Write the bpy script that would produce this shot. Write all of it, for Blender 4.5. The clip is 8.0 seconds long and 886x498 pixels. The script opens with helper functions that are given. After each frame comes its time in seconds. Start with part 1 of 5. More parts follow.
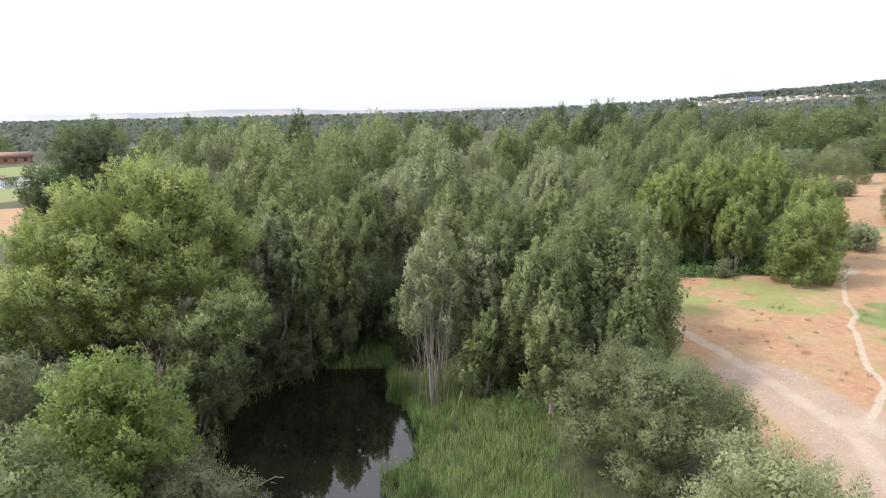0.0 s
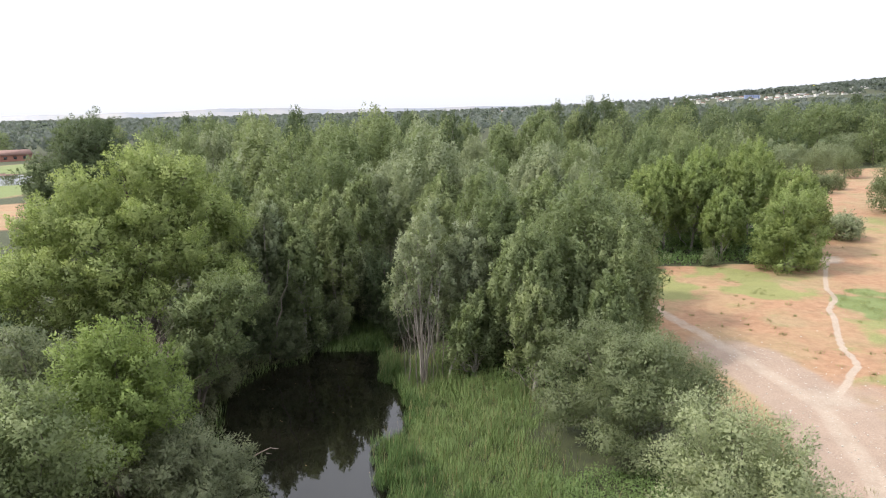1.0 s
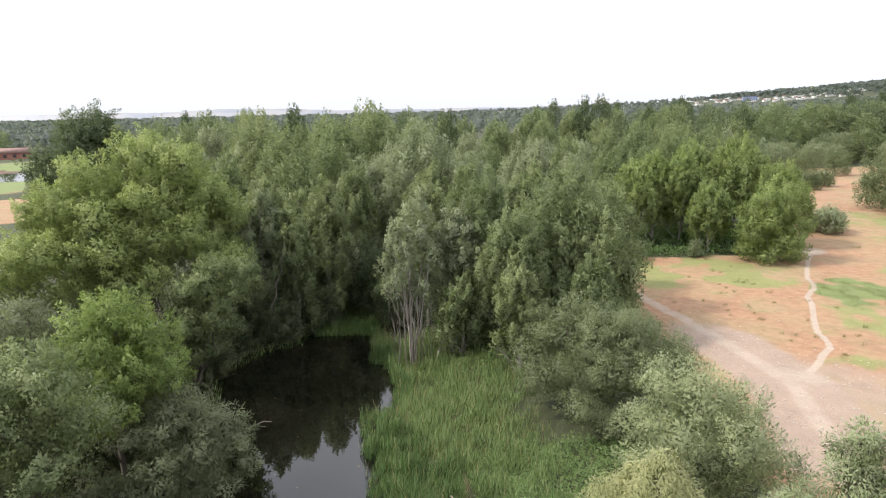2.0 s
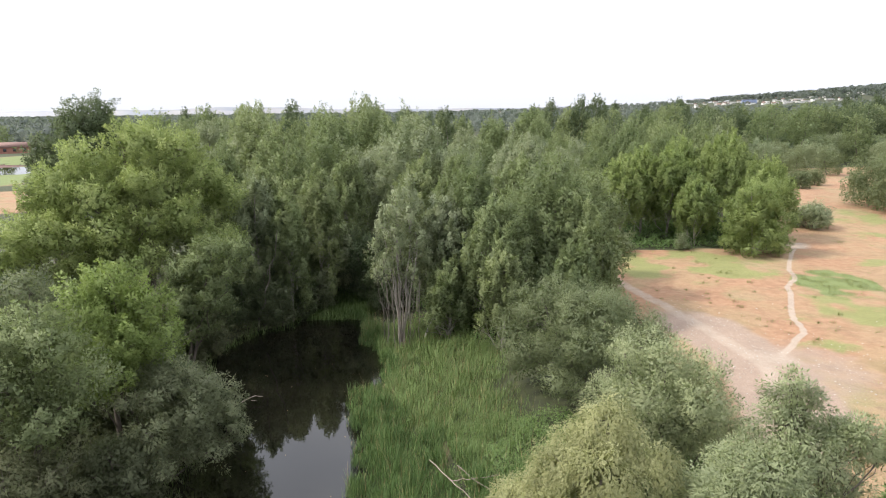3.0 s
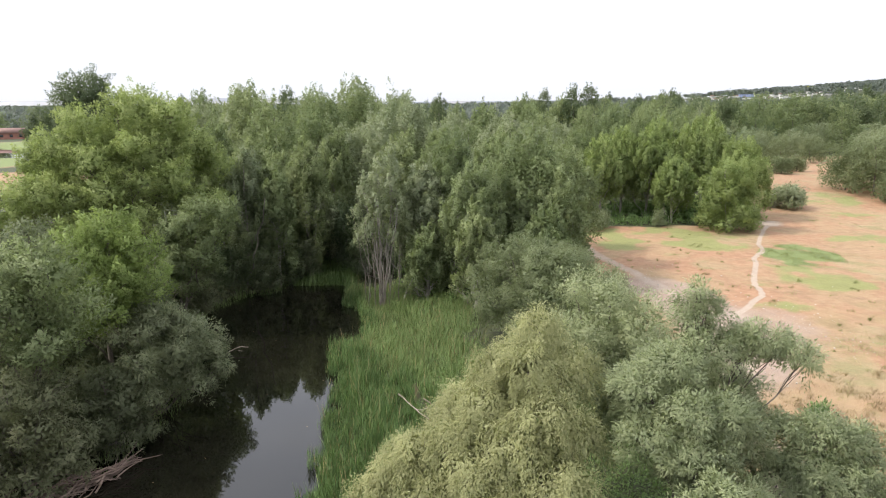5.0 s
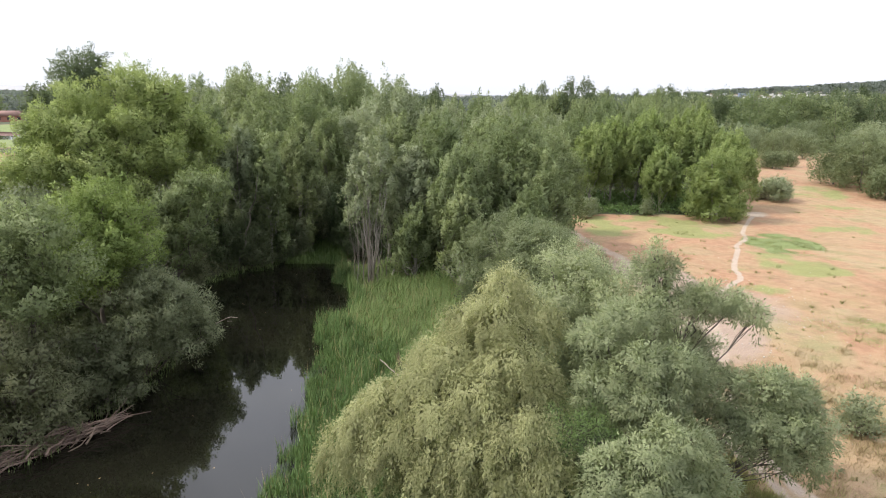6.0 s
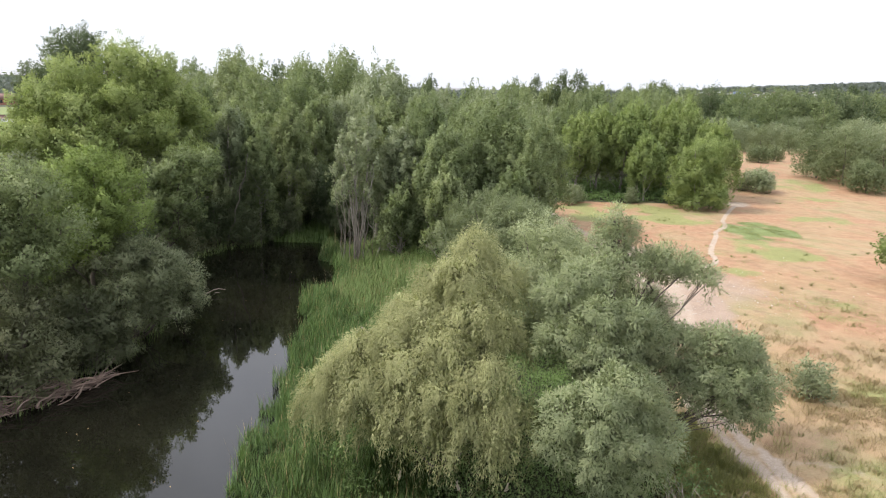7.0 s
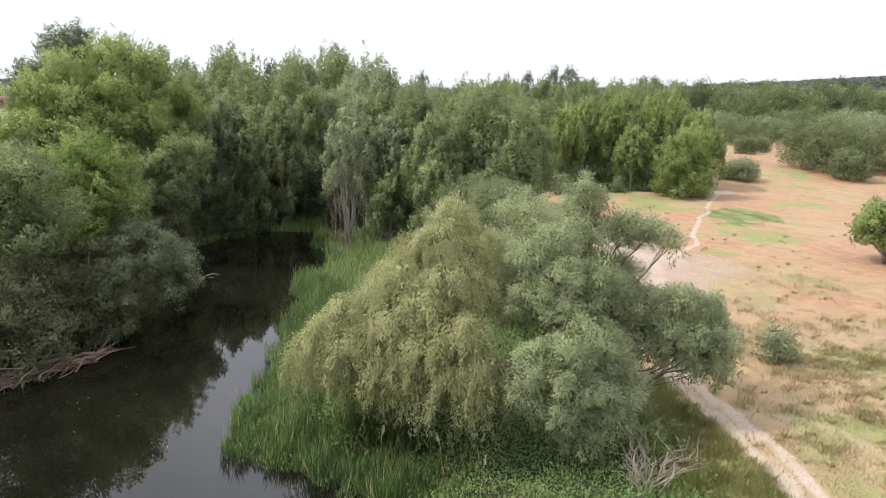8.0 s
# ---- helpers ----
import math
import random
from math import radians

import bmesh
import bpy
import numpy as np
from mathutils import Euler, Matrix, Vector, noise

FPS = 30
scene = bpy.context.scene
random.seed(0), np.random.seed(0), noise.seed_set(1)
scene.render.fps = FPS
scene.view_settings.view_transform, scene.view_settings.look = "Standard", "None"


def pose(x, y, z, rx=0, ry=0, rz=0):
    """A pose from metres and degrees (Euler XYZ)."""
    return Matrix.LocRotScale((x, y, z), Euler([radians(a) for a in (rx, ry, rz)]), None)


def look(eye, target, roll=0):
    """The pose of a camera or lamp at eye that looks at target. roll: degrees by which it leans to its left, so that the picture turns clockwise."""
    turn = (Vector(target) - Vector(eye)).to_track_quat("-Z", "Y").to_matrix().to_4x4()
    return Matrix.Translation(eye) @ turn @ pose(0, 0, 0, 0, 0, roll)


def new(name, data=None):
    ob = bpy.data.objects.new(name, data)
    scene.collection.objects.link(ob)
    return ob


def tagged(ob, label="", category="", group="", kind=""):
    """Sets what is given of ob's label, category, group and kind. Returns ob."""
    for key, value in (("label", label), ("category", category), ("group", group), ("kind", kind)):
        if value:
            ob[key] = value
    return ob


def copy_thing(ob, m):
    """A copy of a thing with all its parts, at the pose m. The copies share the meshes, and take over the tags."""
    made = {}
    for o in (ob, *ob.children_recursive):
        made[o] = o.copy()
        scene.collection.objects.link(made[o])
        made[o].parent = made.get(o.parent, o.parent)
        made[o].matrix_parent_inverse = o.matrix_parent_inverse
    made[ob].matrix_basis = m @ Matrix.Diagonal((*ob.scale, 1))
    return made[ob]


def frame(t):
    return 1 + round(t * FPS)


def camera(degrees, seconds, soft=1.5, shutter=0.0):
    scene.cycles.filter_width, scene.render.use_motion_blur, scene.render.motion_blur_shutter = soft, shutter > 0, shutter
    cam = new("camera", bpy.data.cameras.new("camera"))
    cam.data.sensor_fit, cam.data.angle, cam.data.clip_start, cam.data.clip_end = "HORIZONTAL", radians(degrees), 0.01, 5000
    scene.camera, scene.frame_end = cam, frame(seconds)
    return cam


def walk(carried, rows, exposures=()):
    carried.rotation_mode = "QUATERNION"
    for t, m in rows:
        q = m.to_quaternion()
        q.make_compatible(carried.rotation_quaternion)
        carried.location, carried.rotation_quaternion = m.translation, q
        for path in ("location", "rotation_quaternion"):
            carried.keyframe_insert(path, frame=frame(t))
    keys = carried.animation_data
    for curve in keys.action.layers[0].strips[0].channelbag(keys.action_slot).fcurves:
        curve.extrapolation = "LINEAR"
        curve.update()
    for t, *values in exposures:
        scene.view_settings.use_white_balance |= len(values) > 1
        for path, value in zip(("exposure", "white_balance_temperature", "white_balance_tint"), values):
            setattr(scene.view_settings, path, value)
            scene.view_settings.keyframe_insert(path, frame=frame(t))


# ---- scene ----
# camera: a drone that draws back and sinks over a river bend
cam = camera(66.6, 8.0, soft=1.0)
PATH = [
    (0, (-0.525, 1.16, 22.405), (-0.553, 3.118, 22.0), -1.3),
    (0.5, (-0.159, 0.062, 22.062), (-0.186, 2.02, 21.655), -1.4),
    (1, (0.314, -1.117, 21.627), (0.288, 0.841, 21.219), -1.4),
    (1.5, (0.718, -2.278, 21.164), (0.694, -0.32, 20.758), -1.4),
    (3, (2.106, -5.523, 19.828), (2.087, -3.564, 19.424), -0.7),
    (3.5, (2.536, -6.443, 19.353), (2.52, -4.485, 18.947), -0.5),
    (4, (2.975, -7.371, 18.871), (2.963, -5.413, 18.461), -0.5),
    (4.5, (3.379, -8.231, 18.436), (3.368, -6.275, 18.02), -0.5),
    (6, (4.731, -10.829, 16.99), (4.729, -8.878, 16.548), 0.9),
    (6.5, (5.178, -11.705, 16.546), (5.19, -9.757, 16.093), 1.5),
    (7, (5.601, -12.696, 16.041), (5.62, -10.75, 15.581), 2.0),
    (7.5, (5.97, -13.603, 15.595), (5.991, -11.657, 15.133), 1.8),
    (8, (6.343, -14.643, 15.123), (6.374, -12.698, 14.662), 1.4),
]
walk(cam, [(t, look(eye, target, roll)) for t, eye, target, roll in PATH])

# ---- world, sun, exposure ----
SUN_AZ, SUN_EL = radians(-97), radians(47)   # azimuth from +y towards +x
world = bpy.data.worlds.new("overcast_sky")
scene.world = world
world.use_nodes = True
wt = world.node_tree
wbg = wt.nodes["Background"]
sky = wt.nodes.new("ShaderNodeTexSky")
sky.sky_type, sky.sun_disc = "NISHITA", False
sky.sun_elevation, sky.sun_rotation = SUN_EL, SUN_AZ
sky.air_density, sky.dust_density, sky.ozone_density = 1.0, 1.0, 1.0
cloud = wt.nodes.new("ShaderNodeMix")      # an even cloud cover over the clear sky, brighter overhead than at the horizon
cloud.data_type = "RGBA"
cloud.inputs[0].default_value = 0.85
up = wt.nodes.new("ShaderNodeTexCoord")
split = wt.nodes.new("ShaderNodeSeparateXYZ")
rise = wt.nodes.new("ShaderNodeMapRange")
rise.inputs[3].default_value, rise.inputs[4].default_value = 1.0, 2.3
cover_col = wt.nodes.new("ShaderNodeVectorMath")
cover_col.operation = "SCALE"
cover_col.inputs[0].default_value = (8.9, 9.1, 10.0)
wt.links.new(up.outputs["Generated"], split.inputs[0])
wt.links.new(split.outputs["Z"], rise.inputs[0])
billow = wt.nodes.new("ShaderNodeTexNoise")      # thicker and thinner cloud, told apart high up only
billow.inputs["Scale"].default_value, billow.inputs["Detail"].default_value = 3.0, 5.0
thick = wt.nodes.new("ShaderNodeMath")
thick.operation = "MULTIPLY_ADD"
lift = wt.nodes.new("ShaderNodeMath")
lift.operation, lift.inputs[1].default_value = "SUBTRACT", 0.48
height = wt.nodes.new("ShaderNodeMath")
height.operation, height.inputs[1].default_value = "MULTIPLY", 3.2
wt.links.new(up.outputs["Generated"], billow.inputs["Vector"])
wt.links.new(billow.outputs["Fac"], lift.inputs[0])
wt.links.new(split.outputs["Z"], height.inputs[0])
wt.links.new(lift.outputs[0], thick.inputs[0])
wt.links.new(height.outputs[0], thick.inputs[1])
wt.links.new(rise.outputs[0], thick.inputs[2])
wt.links.new(thick.outputs[0], cover_col.inputs["Scale"])
wt.links.new(sky.outputs["Color"], cloud.inputs[6])
wt.links.new(cover_col.outputs[0], cloud.inputs[7])
wt.links.new(cloud.outputs[2], wbg.inputs["Color"])
wbg.inputs["Strength"].default_value = 0.12

sun_dir = Vector((math.sin(SUN_AZ) * math.cos(SUN_EL), math.cos(SUN_AZ) * math.cos(SUN_EL), math.sin(SUN_EL)))
sun_data = bpy.data.lights.new("sun", "SUN")
sun_data.energy, sun_data.angle, sun_data.color = 4.2, radians(8), (1.0, 0.94, 0.85)
sun = new("sun", sun_data)
sun.matrix_world = look(sun_dir * 200, (0, 0, 0))
scene.view_settings.exposure = 0.0


# ---- materials ----
def material(name):
    mat = bpy.data.materials.new(name)
    mat.use_nodes = True
    nt = mat.node_tree
    return mat, nt, nt.nodes["Principled BSDF"]


def node(nt, kind, **values):
    n = nt.nodes.new(kind)
    for key, value in values.items():
        n.inputs[key.replace("_", " ")].default_value = value
    return n


def noise_tex(nt, scale, detail=4.0, rough=0.6, coords="Object"):
    tc = nt.nodes.new("ShaderNodeTexCoord")
    n = node(nt, "ShaderNodeTexNoise", Scale=scale, Detail=detail, Roughness=rough)
    nt.links.new(tc.outputs[coords], n.inputs["Vector"])
    return n.outputs["Fac"]


def ramp(nt, fac, stops):
    r = nt.nodes.new("ShaderNodeValToRGB")
    e = r.color_ramp.elements
    e[0].position, e[0].color = stops[0][0], (*stops[0][1], 1)
    e[1].position, e[1].color = stops[-1][0], (*stops[-1][1], 1)
    for p, c in stops[1:-1]:
        x = e.new(p)
        x.color = (*c, 1)
    nt.links.new(fac, r.inputs["Fac"])
    return r.outputs["Color"]


def mixed(nt, fac, a, b, how="MIX"):
    m = nt.nodes.new("ShaderNodeMix")
    m.data_type, m.blend_type = "RGBA", how
    for socket, value in ((m.inputs[0], fac), (m.inputs[6], a), (m.inputs[7], b)):
        if isinstance(value, bpy.types.NodeSocket):
            nt.links.new(value, socket)
        elif isinstance(value, tuple):
            socket.default_value = (*value, 1)
        else:
            socket.default_value = value
    return m.outputs[2]


def arith(nt, op, a, b, clamp=False):
    m = nt.nodes.new("ShaderNodeMath")
    m.operation, m.use_clamp = op, clamp
    for socket, value in ((m.inputs[0], a), (m.inputs[1], b)):
        if isinstance(value, bpy.types.NodeSocket):
            nt.links.new(value, socket)
        else:
            socket.default_value = value
    return m.outputs[0]


def bumped(nt, bsdf, fac, strength, distance):
    b = node(nt, "ShaderNodeBump", Strength=strength, Distance=distance)
    nt.links.new(fac, b.inputs["Height"])
    nt.links.new(b.outputs["Normal"], bsdf.inputs["Normal"])


def leaf_material(name, dark, light, odd, translucent=0.42, rough=0.5, vary=0.25, single=0.22, patches=0.3, sprays=0.5):
    """Leaves: each one its own tone, patches of tone through the crown, and a tone of its own for each tree."""
    mat, nt, bsdf = material(name)
    geo = nt.nodes.new("ShaderNodeNewGeometry")
    info = nt.nodes.new("ShaderNodeObjectInfo")
    patch = noise_tex(nt, patches, 3.0)
    each = geo.outputs["Random Per Island"]
    twig = nt.nodes.new("ShaderNodeAttribute")      # a tone shared by the leaves of one twig
    twig.attribute_name = "twig"
    own = arith(nt, "ADD", arith(nt, "MULTIPLY", each, single), arith(nt, "MULTIPLY", arith(nt, "SUBTRACT", twig.outputs["Fac"], 0.5), sprays))
    f = arith(nt, "ADD", own, arith(nt, "MULTIPLY", patch, 0.97 - single), True)
    col = ramp(nt, f, [(0.15, dark), (0.85, light)])
    rare = arith(nt, "GREATER_THAN", each, 0.965)
    col = mixed(nt, arith(nt, "MULTIPLY", rare, 0.2), col, odd)
    hsv = nt.nodes.new("ShaderNodeHueSaturation")
    nt.links.new(col, hsv.inputs["Color"])
    val = arith(nt, "ADD", arith(nt, "MULTIPLY", info.outputs["Random"], vary), 1.0 - vary / 2)
    hue = arith(nt, "ADD", arith(nt, "MULTIPLY", info.outputs["Random"], -0.022), 0.513)
    nt.links.new(val, hsv.inputs["Value"])
    nt.links.new(hue, hsv.inputs["Hue"])
    nt.links.new(hsv.outputs["Color"], bsdf.inputs["Base Color"])
    bsdf.inputs["Roughness"].default_value = rough
    bsdf.inputs["Specular IOR Level"].default_value = 0.14
    thin = nt.nodes.new("ShaderNodeBsdfTranslucent")
    warm = mixed(nt, 0.4, hsv.outputs["Color"], (light[0] * 1.1, light[1] * 1.25, light[2] * 0.7))
    nt.links.new(warm, thin.inputs["Color"])
    both = nt.nodes.new("ShaderNodeMixShader")
    both.inputs[0].default_value = translucent
    nt.links.new(bsdf.outputs[0], both.inputs[1])
    nt.links.new(thin.outputs[0], both.inputs[2])
    nt.links.new(both.outputs[0], nt.nodes["Material Output"].inputs["Surface"])
    return mat


def rough_material(name, dark, light, scale, rough=0.85, bump=0.5, depth=0.02, spread=(0.3, 0.7)):
    mat, nt, bsdf = material(name)
    big, fine = noise_tex(nt, scale, 3.0), noise_tex(nt, scale * 9, 6.0)
    f = arith(nt, "ADD", arith(nt, "MULTIPLY", big, 0.55), arith(nt, "MULTIPLY", fine, 0.45))
    col = ramp(nt, f, [(spread[0], dark), (spread[1], light)])
    info = nt.nodes.new("ShaderNodeObjectInfo")
    tone = arith(nt, "ADD", arith(nt, "MULTIPLY", info.outputs["Random"], 0.3), 0.85)
    hsv = nt.nodes.new("ShaderNodeHueSaturation")
    nt.links.new(col, hsv.inputs["Color"])
    nt.links.new(tone, hsv.inputs["Value"])
    nt.links.new(hsv.outputs["Color"], bsdf.inputs["Base Color"])
    bsdf.inputs["Roughness"].default_value = rough
    bumped(nt, bsdf, fine, bump, depth)
    return mat


POPLAR_LEAF = leaf_material("poplar_leaf", (0.128, 0.159, 0.0763), (0.305, 0.348, 0.175), (0.374, 0.405, 0.217), single=0.18)
GREY_LEAF = leaf_material("grey_poplar_leaf", (0.177, 0.207, 0.12), (0.366, 0.395, 0.25), (0.446, 0.464, 0.313), single=0.18)
WILLOW_LEAF = leaf_material("willow_leaf", (0.0941, 0.107, 0.0577), (0.191, 0.203, 0.116), (0.247, 0.262, 0.166))
SILVER_LEAF = leaf_material("silver_willow_leaf", (0.184, 0.213, 0.122), (0.408, 0.447, 0.255), (0.551, 0.58, 0.407), single=0.2)
BANK_LEAF = leaf_material("bank_willow_leaf", (0.127, 0.147, 0.0838), (0.259, 0.28, 0.163), (0.363, 0.382, 0.257))
PALE_WILLOW_LEAF = leaf_material("pale_willow_leaf", (0.18, 0.189, 0.0912), (0.41, 0.422, 0.216), (0.561, 0.547, 0.32), single=0.2)
OLIVE_LEAF = leaf_material("oleaster_leaf", (0.123, 0.147, 0.0775), (0.27, 0.303, 0.167), (0.367, 0.395, 0.238))
BRIGHT_LEAF = leaf_material("box_elder_leaf", (0.153, 0.195, 0.0627), (0.335, 0.4, 0.138), (0.409, 0.47, 0.199))
DARK_LEAF = leaf_material("elm_leaf", (0.0873, 0.115, 0.0607), (0.191, 0.223, 0.122), (0.24, 0.26, 0.154))
# far leaves greyed and blued, so the haze of distance sits in their colour
HAZED_LEAF = leaf_material("hazed_wood_leaf", (0.104, 0.122, 0.111), (0.18, 0.203, 0.177), (0.251, 0.26, 0.232))
NETTLE_LEAF = leaf_material("nettle_leaf", (0.102, 0.156, 0.0594), (0.242, 0.334, 0.131), (0.355, 0.419, 0.203), patches=0.9)
REED_LEAF = leaf_material("reed_blade", (0.0666, 0.117, 0.0394), (0.206, 0.295, 0.0989), (0.444, 0.433, 0.239), 0.3, single=0.42, patches=1.1)
REED_PALE = leaf_material("pale_reed_blade", (0.129, 0.192, 0.0685), (0.286, 0.379, 0.151), (0.439, 0.481, 0.256), 0.3, single=0.42, patches=1.1)
# poplar leaf, yellower, and lightened in colour in place of stronger sunlight
BRIGHTENED_LEAF = leaf_material("brightened_poplar_leaf", (0.162, 0.206, 0.0764), (0.375, 0.432, 0.172), (0.438, 0.483, 0.24), single=0.18)
STRAW = leaf_material("dry_straw", (0.317, 0.228, 0.121), (0.537, 0.402, 0.224), (0.61, 0.504, 0.31), 0.2, 0.7, patches=0.6)
PLUME = leaf_material("reed_plume_down", (0.3, 0.27, 0.2), (0.46, 0.42, 0.33), (0.5, 0.46, 0.38), 0.3)
GRASS_LEAF = leaf_material("green_grass_blade", (0.196, 0.201, 0.066), (0.356, 0.356, 0.132), (0.483, 0.437, 0.198), 0.3, single=0.5)
BARK = rough_material("grey_brown_bark", (0.07, 0.055, 0.042), (0.2, 0.17, 0.14), 1.5)
PALE_BARK = rough_material("pale_poplar_bark", (0.17, 0.15, 0.125), (0.4, 0.37, 0.32), 1.2)
GREY_STEM = rough_material("grey_stem_bark", (0.1, 0.085, 0.07), (0.25, 0.22, 0.185), 1.4)
DEAD_WOOD = rough_material("bleached_dead_wood", (0.17, 0.13, 0.1), (0.4, 0.34, 0.28), 2.0)
DRIFT_WOOD = rough_material("brown_drift_wood", (0.08, 0.055, 0.042), (0.24, 0.17, 0.13), 2.0)
STONE = rough_material("pale_field_stone", (0.3, 0.26, 0.22), (0.62, 0.57, 0.5), 3.0)


def ground_material():
    mat, nt, bsdf = material("field_soil")

    def mask(name, wobble, scale, lo, hi):
        a = nt.nodes.new("ShaderNodeAttribute")
        a.attribute_name = name
        n = noise_tex(nt, scale, 5.0, 0.65)
        v = arith(nt, "ADD", a.outputs["Fac"], arith(nt, "MULTIPLY", arith(nt, "SUBTRACT", n, 0.5), wobble))
        m = nt.nodes.new("ShaderNodeMapRange")
        m.interpolation_type = "SMOOTHSTEP"
        m.inputs[1].default_value, m.inputs[2].default_value = lo, hi
        nt.links.new(v, m.inputs[0])
        return m.outputs[0]

    fine, mid, big = noise_tex(nt, 9.0, 8.0, 0.7), noise_tex(nt, 1.1, 6.0, 0.65), noise_tex(nt, 0.14, 4.0)
    # litter and green under the woods, coloured dark so tree gaps read as shade
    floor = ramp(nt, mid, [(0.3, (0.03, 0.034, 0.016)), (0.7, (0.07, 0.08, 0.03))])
    red = ramp(nt, mid, [(0.28, (0.275, 0.15, 0.083)), (0.5, (0.315, 0.18, 0.101)), (0.72, (0.355, 0.216, 0.128))])
    straw = ramp(nt, fine, [(0.25, (0.23, 0.165, 0.085)), (0.7, (0.36, 0.27, 0.15))])
    olive = ramp(nt, fine, [(0.25, (0.14, 0.135, 0.055)), (0.7, (0.25, 0.23, 0.1))])
    brown = ramp(nt, fine, [(0.25, (0.17, 0.11, 0.068)), (0.7, (0.28, 0.19, 0.12))])
    straw = mixed(nt, ramp(nt, noise_tex(nt, 0.33, 5.0, 0.6), [(0.5, (0, 0, 0)), (0.62, (0.75, 0.75, 0.75))]), straw, olive)
    straw = mixed(nt, ramp(nt, noise_tex(nt, 0.47, 5.0, 0.65), [(0.3, (0.7, 0.7, 0.7)), (0.42, (0, 0, 0))]), straw, brown)
    dry = ramp(nt, big, [(0.42, (0.0, 0.0, 0.0)), (0.56, (1.0, 1.0, 1.0))])
    col = mixed(nt, arith(nt, "MULTIPLY", dry, 0.5), red, straw)
    green = ramp(nt, fine, [(0.3, (0.145, 0.155, 0.05)), (0.7, (0.275, 0.265, 0.1))])
    lush = ramp(nt, fine, [(0.3, (0.115, 0.15, 0.045)), (0.7, (0.2, 0.235, 0.085))])
    bare = ramp(nt, fine, [(0.3, (0.3, 0.23, 0.17)), (0.7, (0.44, 0.36, 0.285))])
    pebbles = ramp(nt, noise_tex(nt, 11.0, 3.0, 0.6), [(0.35, (0.265, 0.19, 0.14)), (0.6, (0.33, 0.245, 0.185)), (0.72, (0.385, 0.31, 0.245))])
    col = mixed(nt, mask("straw", 0.7, 0.35, 0.35, 0.75), col, straw)
    col = mixed(nt, mask("gravel", 0.5, 0.5, 0.3, 0.7), col, pebbles)
    col = mixed(nt, mask("green", 1.7, 0.35, 0.35, 0.85), col, green)
    col = mixed(nt, mask("lush", 1.3, 0.45, 0.35, 0.75), col, lush)
    col = mixed(nt, mask("path", 0.5, 1.6, 0.3, 0.7), col, bare)
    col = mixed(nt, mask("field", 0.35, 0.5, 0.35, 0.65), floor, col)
    stains = ramp(nt, noise_tex(nt, 0.55, 5.0, 0.7), [(0.3, (0.84, 0.84, 0.84)), (0.58, (1.0, 1.0, 1.0))])
    col = mixed(nt, 1.0, col, stains, "MULTIPLY")
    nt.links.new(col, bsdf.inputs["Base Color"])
    bsdf.inputs["Roughness"].default_value = 0.95
    bumped(nt, bsdf, fine, 0.6, 0.05)
    return mat


def water_material():
    mat, nt, bsdf = material("murky_river_water")
    silt = ramp(nt, noise_tex(nt, 0.15, 3.0), [(0.3, (0.0045, 0.0045, 0.003)), (0.7, (0.009, 0.0085, 0.0055))])
    nt.links.new(silt, bsdf.inputs["Base Color"])
    bsdf.inputs["Roughness"].default_value = 0.012
    bsdf.inputs["IOR"].default_value = 1.5
    bumped(nt, bsdf, noise_tex(nt, 1.6, 3.0), 0.03, 0.04)
    return mat


GROUND, WATER = ground_material(), water_material()
LAWN = rough_material("mown_lawn", (0.075, 0.125, 0.032), (0.14, 0.2, 0.06), 0.08)
PLASTER = rough_material("white_plaster", (0.6, 0.58, 0.54), (0.8, 0.78, 0.74), 0.3)
BRICK = rough_material("red_brick", (0.26, 0.11, 0.08), (0.4, 0.2, 0.15), 0.4)
ROOF = rough_material("clay_tile_roof", (0.2, 0.115, 0.095), (0.32, 0.2, 0.165), 0.5)
SLATE = rough_material("grey_roof", (0.18, 0.18, 0.19), (0.32, 0.32, 0.33), 0.5)
YELLOW = rough_material("yellow_paint", (0.6, 0.6, 0.05), (0.75, 0.75, 0.12), 0.4)
BLUE = rough_material("blue_cladding", (0.2, 0.25, 0.4), (0.3, 0.36, 0.52), 0.4)
GLASS = rough_material("dark_window_pane", (0.03, 0.035, 0.04), (0.06, 0.065, 0.07), 0.5, 0.1, 0.0)


# ---- mesh helpers ----
def mesh_of(name, verts, faces_quads=None, faces_tris=None, normals=None, tones=None):
    """A mesh from arrays: corners, and quads or triangles by index; normals, one a corner, round off the shading of a mass of leaves."""
    me = bpy.data.meshes.new(name)
    verts = np.asarray(verts, dtype=np.float32)
    blocks = [np.asarray(f, dtype=np.int32) for f in (faces_quads, faces_tris) if f is not None and len(f)]
    loops = np.concatenate([b.ravel() for b in blocks])
    sizes = np.concatenate([np.full(len(b), b.shape[1], dtype=np.int32) for b in blocks])
    me.vertices.add(len(verts))
    me.vertices.foreach_set("co", verts.ravel())
    me.loops.add(len(loops))
    me.loops.foreach_set("vertex_index", loops)
    me.polygons.add(len(sizes))
    me.polygons.foreach_set("loop_start", np.concatenate([[0], np.cumsum(sizes)[:-1]]).astype(np.int32))
    me.update(calc_edges=True)
    me.validate()
    if normals is not None:
        me.attributes.new("custom_normal", "FLOAT_VECTOR", "POINT").data.foreach_set("vector", unit(np.asarray(normals, dtype=float)).astype(np.float32).ravel())
    tones = np.full(len(verts), 0.5) if tones is None else tones
    me.attributes.new("twig", "FLOAT", "POINT").data.foreach_set("value", np.asarray(tones, dtype=np.float32))
    return me


